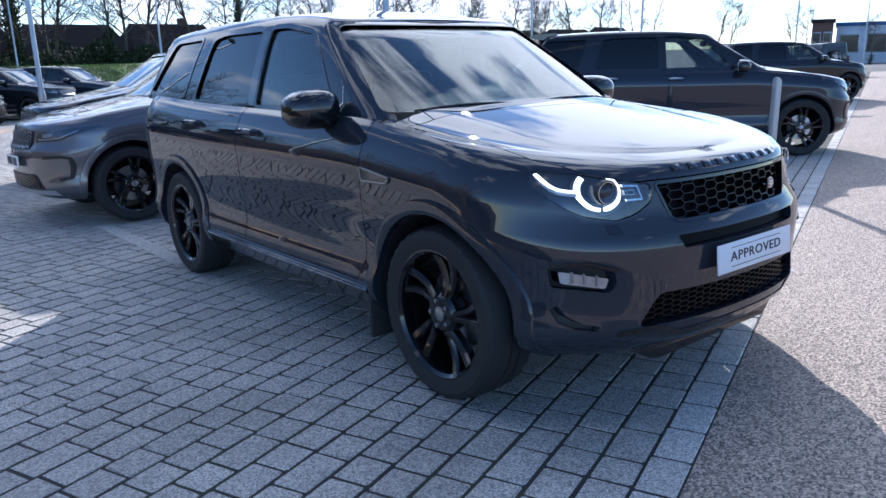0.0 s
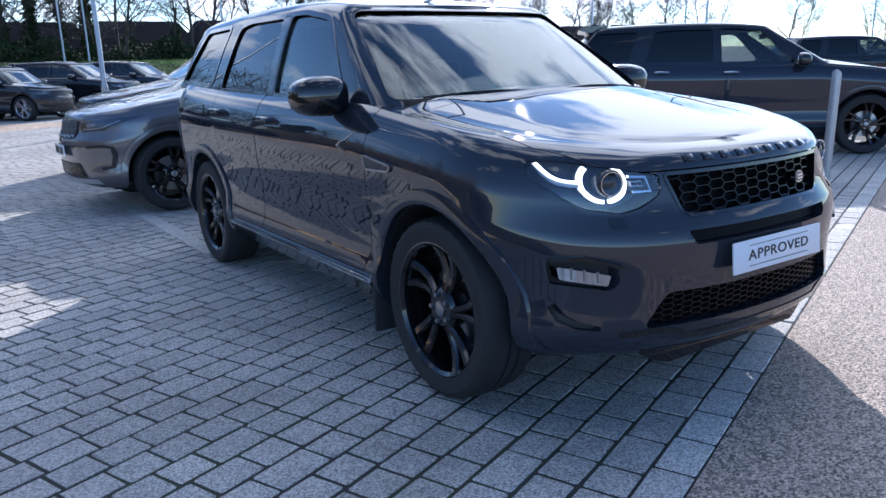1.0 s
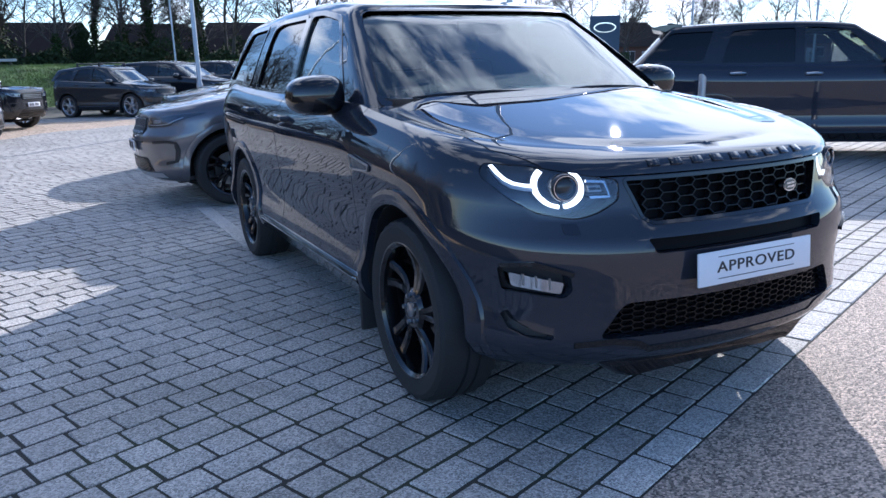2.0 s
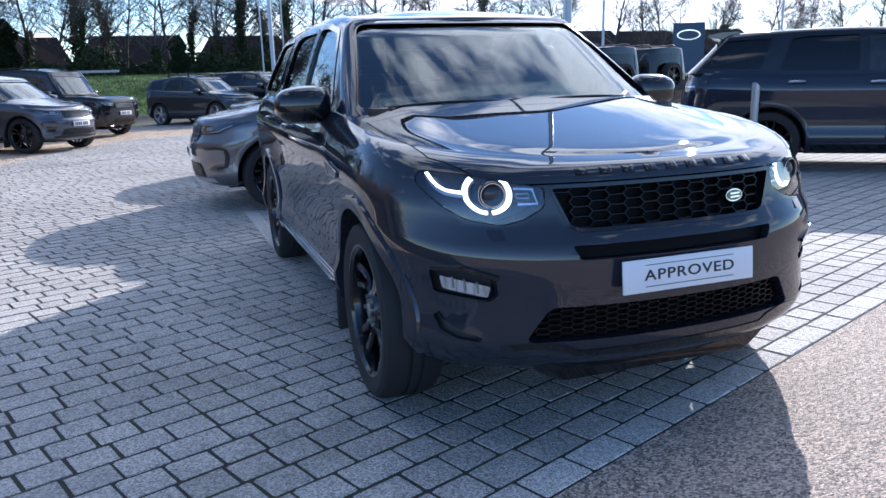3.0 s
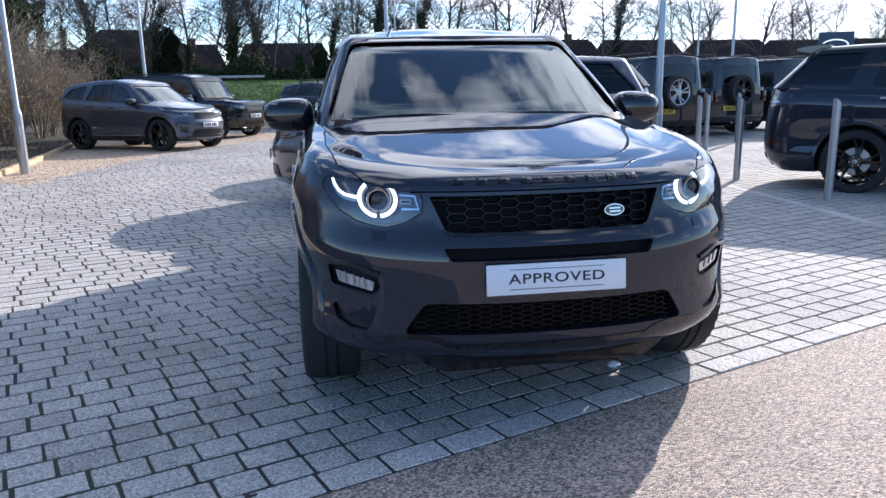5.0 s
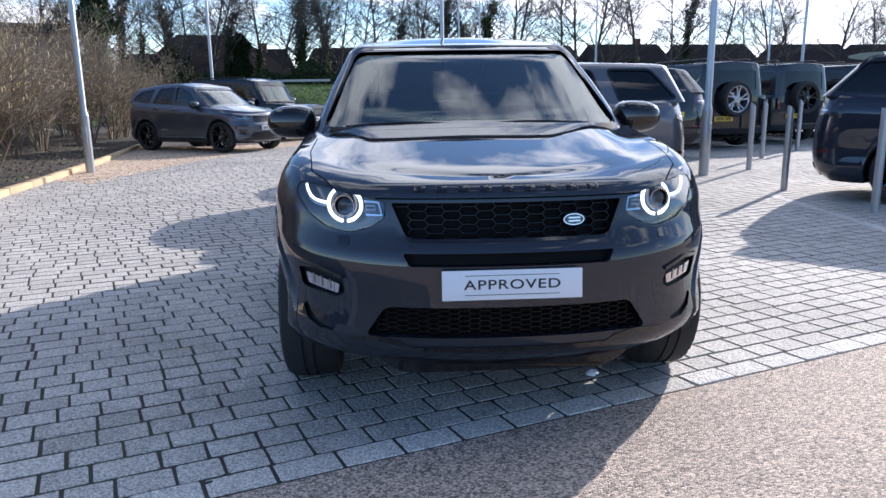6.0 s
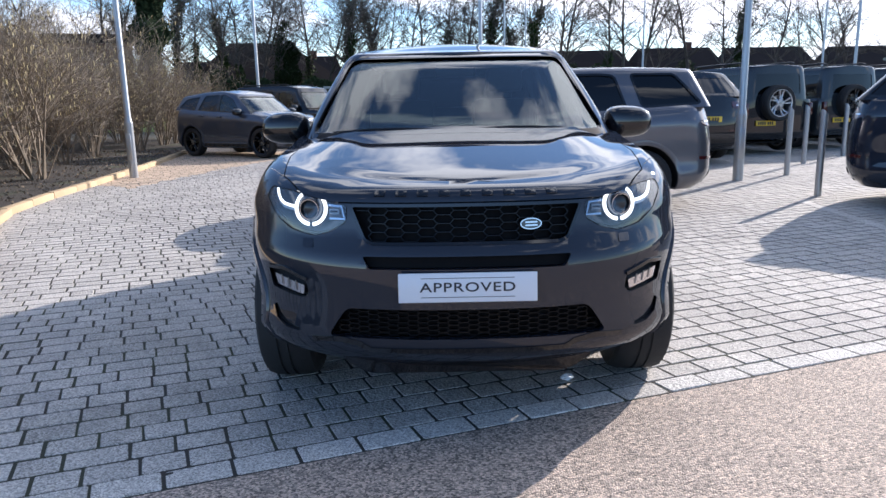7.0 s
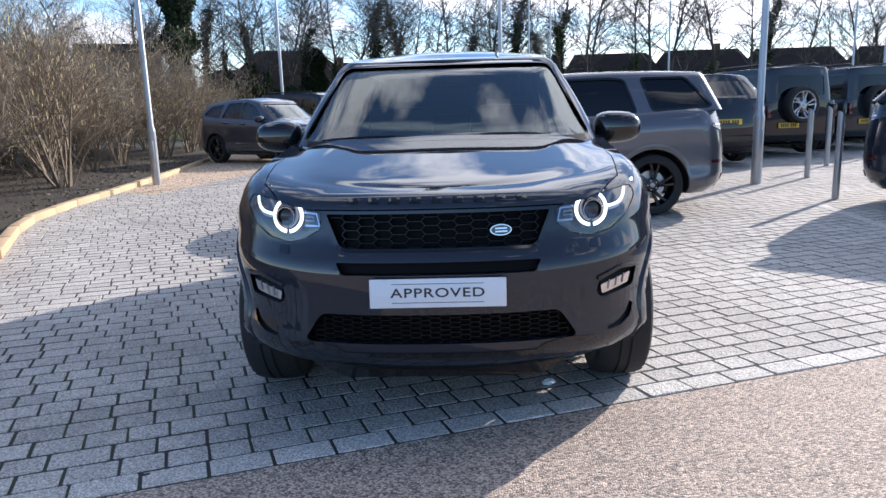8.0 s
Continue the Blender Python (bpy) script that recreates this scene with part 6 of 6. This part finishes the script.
ivy_tower(upright(-15.8, 38, 20) @ Matrix.Diagonal((0.82, 0.82, 0.84, 1)))
for x, y, f in ((-11.5, 52.5, 0.62), (-1.3, 52.5, 0.5)):
    ivy_tower(upright(x, y, 40 * x, -1.0 * f) @ Matrix.Diagonal((f, f, f, 1)))


def shrub_meshes(seed):
    """A many-stemmed hazel: bare stems, twigs and hanging catkins."""
    rng = random.Random(seed)
    net, cat = Limbs(), Limbs()
    tips = []
    for k in range(11):
        w = rng.uniform(0, 6.283)
        lean = rng.uniform(0.05, 0.42)
        d = Vector((math.cos(w) * lean, math.sin(w) * lean, 1)).normalized()
        p = Vector((math.cos(w) * 0.12, math.sin(w) * 0.12, -0.05))
        grow(net, rng, p, d, rng.uniform(1.5, 2.3), rng.uniform(0.014, 0.03), 3, 4, 0.0, 0.5, tips, (1, 3), 0.0035)
    for q, d in tips:
        if rng.random() < 0.42:
            cat.limb(q, q + Vector((rng.gauss(0, 0.008), rng.gauss(0, 0.008), -rng.uniform(0.045, 0.085))), 0.007, 0.005, 3)
    return net.mesh("stem_cluster", TWIG), cat.mesh("catkin_cluster", CATKIN)


SHRUBS = [shrub_meshes(s) for s in (21, 22, 23, 24)]
KERB_LINE = [(-2.8, 0.0), (-3.5, 1.6), (-4.1, 3.1), (-4.76, 4.54), (-5.4, 5.8), (-5.83, 6.91), (-6.12, 8.4), (-6.31, 10.09), (-6.87, 13.9), (-7.4, 17.0), (-7.88, 19.7), (-9.0, 24.5)]


def kerb_x(y):
    return lin([(b, a) for a, b in KERB_LINE], y)


def clear_of_cars(x, y):
    return (x + 7.4) ** 2 + (y - 19.1) ** 2 > 4.5


placed = []
rs = random.Random(3)
while len(placed) < 100:
    y = rs.uniform(3.5, 29)
    x = kerb_x(y) - rs.uniform(1.0, 11.0)
    if not clear_of_cars(x, y) or any((x - a) ** 2 + (y - b) ** 2 < 1.25 for a, b in placed):
        continue
    placed.append((x, y))
    f = rs.uniform(0.8, 1.12)
    st, ca = SHRUBS[len(placed) % 4]
    s = thing("hazel_shrub", upright(x, y, rs.uniform(0, 360), 0.05) @ Matrix.Diagonal((f, f, f, 1)), "bare many-stemmed hazel shrub with hanging catkins in mulch", "shrub", "shrubs in the bed")
    tagged(part("stem", st, None, s), kind="stuff")
    tagged(part("catkin", ca, None, s), kind="stuff")

# the bed and its kerb
bed = [(x - 0.06, y) for x, y in KERB_LINE] + [(-9.5, 26), (-12, 30), (-34, 30), (-34, -1), (-6, -1)]
flat_area("planting_bed", bed, 0.05, SOIL, "dark mulched planting bed with scattered grass", "planting bed", 1.5, 0.12)


def lay_kerb():
    owner = thing("kerb", SLOPE, "buff concrete kerb round the planting bed", "kerb", kind="structure")
    bm = bmesh.new()
    box(bm, -0.455, 0.455, -0.0625, 0.0625, -0.08, 0.095, 0.012)
    me = to_mesh("kerb_stone", bm, KERB_YELLOW, 40)
    pts = [Vector(p) for p in KERB_LINE]
    total = sum((b - a).length for a, b in zip(pts, pts[1:]))
    n = int(total / 0.915)

    def along(s):
        for a, b in zip(pts, pts[1:]):
            l = (b - a).length
            if s <= l:
                return a.lerp(b, s / l), b - a
            s -= l
        return pts[-1], pts[-1] - pts[-2]
    for k in range(n):
        p, d = along((k + 0.5) * 0.915)
        part("kerb_stone", me, None, owner, at=pose(p.x, p.y, gh(p.y), 0, 0, math.degrees(math.atan2(d.y, d.x))))


lay_kerb()


def mulch():
    """Bark chips, dead leaves and weeds on the bed."""
    rng = random.Random(31)
    net = Limbs()
    for _ in range(3600):
        y = rng.uniform(3.2, 20)
        x = kerb_x(y) - rng.uniform(0.15, 6.0)
        c = Vector((x, y, gh(y) + 0.056))
        net.leaf(c + Vector((0, 0, rng.uniform(0, 0.012))), rng.uniform(0.012, 0.04), rng)
    me = net.mesh("bark_mulch", mat("dry_leaf_litter", (0.22, 0.165, 0.11), 0.9, vary=0.4, scale=3, fine=40, island=0.5))
    ob = new("bark_mulch", me)
    ob.matrix_basis = SLOPE
    tagged(ob, "scattered bark chips and dead leaves on the bed", "mulch", kind="stuff")


mulch()


# ---------------------------------------------------------------- bank, houses and distance
def bank():
    bm = bmesh.new()
    prof = [(39.0, -0.1), (39.6, 0.05), (41, 0.55), (43, 1.35), (44.6, 1.9), (45.6, 2.05), (49, 2.1), (52, 2.0)]
    rng = random.Random(2)
    xs = [-24 + 1.0 * k for k in range(50)]
    rows = []
    for x in xs:
        end = min(1, max(0, (x + 24) / 8), max(0, (25 - x) / 8))
        rows.append([bm.verts.new((x, y, gh(y) + (h * end if h > 0 else h) + (rng.gauss(0, 0.03) if h > 0.2 else 0))) for y, h in prof])
    for a, b in zip(rows, rows[1:]):
        for i in range(len(prof) - 1):
            bm.faces.new((a[i], b[i], b[i + 1], a[i + 1]))
    bmesh.ops.recalc_face_normals(bm, faces=bm.faces)
    return single("grass_bank", bm, GRASS, SLOPE, "mown green grass bank behind the parked cars", "bank", kind="structure", smooth=60)


bank()


def bank_grass():
    rng = random.Random(17)
    net = Limbs()
    for _ in range(26000):
        x, t = rng.uniform(-16, 17), rng.random()
        y = 39.4 + 6.4 * t
        h = lin([(39.0, -0.1), (39.6, 0.05), (41, 0.55), (43, 1.35), (44.6, 1.9), (45.6, 2.05), (49, 2.1)], y)
        p = Vector((x, y, gh(y) + h - 0.02))
        n = len(net.v)
        w = rng.uniform(0.015, 0.04)
        net.v.extend([p + Vector((-w, 0, 0)), p + Vector((w, 0, 0)), p + Vector((rng.gauss(0, 0.05), rng.gauss(0, 0.04), rng.uniform(0.06, 0.16)))])
        net.f.append((n, n + 1, n + 2))
    ob = new("bank_grass", net.mesh("bank_grass", GRASS))
    ob.matrix_basis = SLOPE
    tagged(ob, "rough green grass on the bank", "grass", kind="stuff")


bank_grass()


def hedge(y, base, low, count, words):
    """A long uneven hedge of many leaves."""
    rng = random.Random(41 + int(y))
    net = Limbs()
    for _ in range(count):
        x = rng.uniform(-34, 48)
        top = low + 0.5 * math.sin(x * 0.7) + 0.4 * math.sin(x * 1.9 + 1)
        z = rng.uniform(0, top)
        net.leaf(Vector((x, y + rng.gauss(0, 0.45), gh(y - 0.5) + base + z - 1.5 * (abs(x - 1) > 22))), rng.uniform(0.08, 0.2), rng)
    ob = new("hedge", net.mesh("hedge", CONIFER))
    ob.matrix_basis = SLOPE
    tagged(ob, words, "hedge", kind="stuff")


hedge(50.5, 1.6, 1.3, 26000, "dark uneven hedge along the top of the bank")
hedge(63.0, 0.6, 2.7, 28000, "tall dark hedge before the bungalows")


def bungalow(m, width, deep, eaves, ridge, wall_mat, label, hip=0.25, stack=True):
    h = thing("bungalow", m, label, "house", "houses beyond the trees")
    bm = bmesh.new()
    box(bm, -width / 2, width / 2, 0, deep, -0.5, eaves)
    part("wall", bm, wall_mat, h)
    bm = bmesh.new()
    o = 0.35
    a = [bm.verts.new((x, y, eaves - 0.05)) for x, y in ((-width / 2 - o, -o), (width / 2 + o, -o), (width / 2 + o, deep + o), (-width / 2 - o, deep + o))]
    b = [bm.verts.new((x, deep / 2, ridge)) for x in (-width / 2 + width * hip, width / 2 - width * hip)]
    for f in ((a[0], a[1], b[1], b[0]), (a[1], a[2], b[1]), (a[2], a[3], b[0], b[1]), (a[3], a[0], b[0]), (a[3], a[2], a[1], a[0])):
        bm.faces.new(f)
    bmesh.ops.recalc_face_normals(bm, faces=bm.faces)
    roof = part("roof", bm, ROOF_TILE, h, "dark tiled roof", smooth=0)
    bm = bmesh.new()
    if stack:
        box(bm, width * 0.12, width * 0.12 + 0.6, deep / 2 - 0.3, deep / 2 + 0.3, ridge - 0.7, ridge + 0.5, 0.03)
        part("chimney", bm, BRICK_RED, roof)
    for x in (-width * 0.28, width * 0.25):
        bm = bmesh.new()
        box(bm, x - 0.75, x + 0.75, -0.05, 0.03, 0.9, 2.1, 0.02)
        win = part("window", bm, RENDER_PALE, h)
        for dx in (-0.36, 0.36):
            bm = bmesh.new()
            box(bm, x + dx - 0.32, x + dx + 0.32, -0.06, -0.045, 0.97, 2.03)
            part("pane", bm, WINDOW_FAR, win)
    bm = bmesh.new()
    box(bm, -0.5, 0.45, -0.05, 0.03, 0.0, 2.05, 0.02)
    part("door", bm, RENDER_PALE, h)


rh = random.Random(6)
for k in range(13):
    x = -22 + 8.6 * k + rh.uniform(-0.5, 0.5)
    pale = k in (1, 2, 4)
    bungalow(upright(x, 66 + rh.uniform(-1.5, 1.5), rh.uniform(-6, 6)), 8.3, 7.0, 2.6, rh.uniform(4.9, 5.5), RENDER_PALE if pale else BRICK_RED, ("low pale-walled" if pale else "low brick") + " bungalow with a dark tiled hipped roof", rh.choice((0.07, 0.1, 0.14)), k % 4 == 1)
bungalow(upright(-15, 60, 20), 12, 9, 3.0, 6.3, BRICK_RED, "wide brick house with a long dark roof", 0.3)


def block_building(m, w, d, h, label, wall_mat, band):
    b = thing("building", m, label, "building", "buildings in the distance")
    bm = bmesh.new()
    box(bm, -w / 2, w / 2, 0, d, -0.5, h, 0.05)
    part("wall", bm, wall_mat, b)
    bm = bmesh.new()
    box(bm, -w / 2 - 0.2, w / 2 + 0.2, -0.2, d + 0.2, h, h + 0.5, 0.05)
    part("roof", bm, band, b)
    n = max(2, int(w / 3.2))
    for k in range(n):
        x = -w / 2 + w * (k + 0.5) / n
        bm = bmesh.new()
        box(bm, x - w / n * 0.38, x + w / n * 0.38, -0.06, 0.02, h * 0.25, h * 0.78, 0.02)
        win = part("window", bm, SATIN, b)
        bm = bmesh.new()
        box(bm, x - w / n * 0.34, x + w / n * 0.34, -0.09, -0.05, h * 0.28, h * 0.75)
        part("pane", bm, WINDOW_FAR, win)


block_building(upright(-20.0, 40, 25), 4.4, 5, 4.9, "flat-roofed brown brick building behind the shrubs", BRICK_RED, ROOF_TILE)
block_building(upright(112.5, 36, -65), 30, 14, 4.7, "white and blue clad showroom across the road", BUILD_WHITE, BUILD_BLUE)
block_building(upright(103.4, 50.2, -65), 2.6, 3, 5.4, "dark brick tower beside the showroom", BRICK_RED, ROOF_TILE)


def totem(m):
    t = thing("totem_sign", m, "slate-blue dealer totem sign with an oval mark", "sign")
    bm = bmesh.new()
    box(bm, -0.74, 0.74, -0.15, 0.15, -0.2, 3.6, 0.03)
    part("panel", bm, SIGN_BLUE, t)
    bm = bmesh.new()
    prism(bm, [(0.55 * math.cos(a), 3.02 + 0.25 * math.sin(a)) for a in [2 * math.pi * k / 32 for k in range(32)]], "y", -0.18, -0.14)
    o = part("oval_mark", bm, CHROME, t, "oval mark, drawn plain")
    bm = bmesh.new()
    prism(bm, [(0.49 * math.cos(a), 3.02 + 0.2 * math.sin(a)) for a in [2 * math.pi * k / 32 for k in range(32)]], "y", -0.19, -0.17)
    part("oval_face", bm, SIGN_BLUE, o)


totem(upright(22.4, 30, -36))
for x, y, h in ((-7.0, 25, 9), (3.4, 45, 10), (4.8, 46, 9), (10.7, 40, 10), (18.2, 35, 9), (29, 23, 9), (25.3, 27, 9), (0.8, 18, 8), (36, 30, 10), (50, 26, 10), (70, 30, 10), (14.0, 24, 9)):
    lamp_post(x, y, h, turn=40)


def pale_bar(x0, x1, y):
    """A pale bar on short posts along the top of the bank."""
    # bar and posts are made up, standing in for a likely white vehicle roof
    r = thing("pale_bar", upright((x0 + x1) / 2, y, 0, 2.0), "low pale bar on short posts on the grass bank, stand-in for a vehicle roof", "rail")
    w = (x1 - x0) / 2
    bm = bmesh.new()
    box(bm, -w, w, -0.07, 0.07, 0.30, 0.44, 0.02)
    part("beam", bm, RENDER_PALE, r)
    for x in (-w + 0.3, 0, w - 0.3):
        bm = bmesh.new()
        box(bm, x - 0.06, x + 0.06, -0.05, 0.05, -0.15, 0.31, 0.01)
        part("post", bm, FENCE, r)


pale_bar(-8.1, -4.7, 46.0)


def paper_scrap():
    """A crumpled bit of white paper lying on the blocks."""
    rng = random.Random(77)
    bm = bmesh.new()
    bmesh.ops.create_icosphere(bm, subdivisions=3, radius=1.0)
    for v in bm.verts:
        k = 0.7 + 0.5 * rng.random()
        v.co = Vector((v.co.x * 0.032 * k, v.co.y * 0.02 * k, 0.014 + v.co.z * 0.014 * k))
    single("paper_scrap", bm, PLATE_WHITE, spot(0.475, 0.63, 25, 0.003), "crumpled scrap of white paper on the paving", "litter", smooth=0)


paper_scrap()
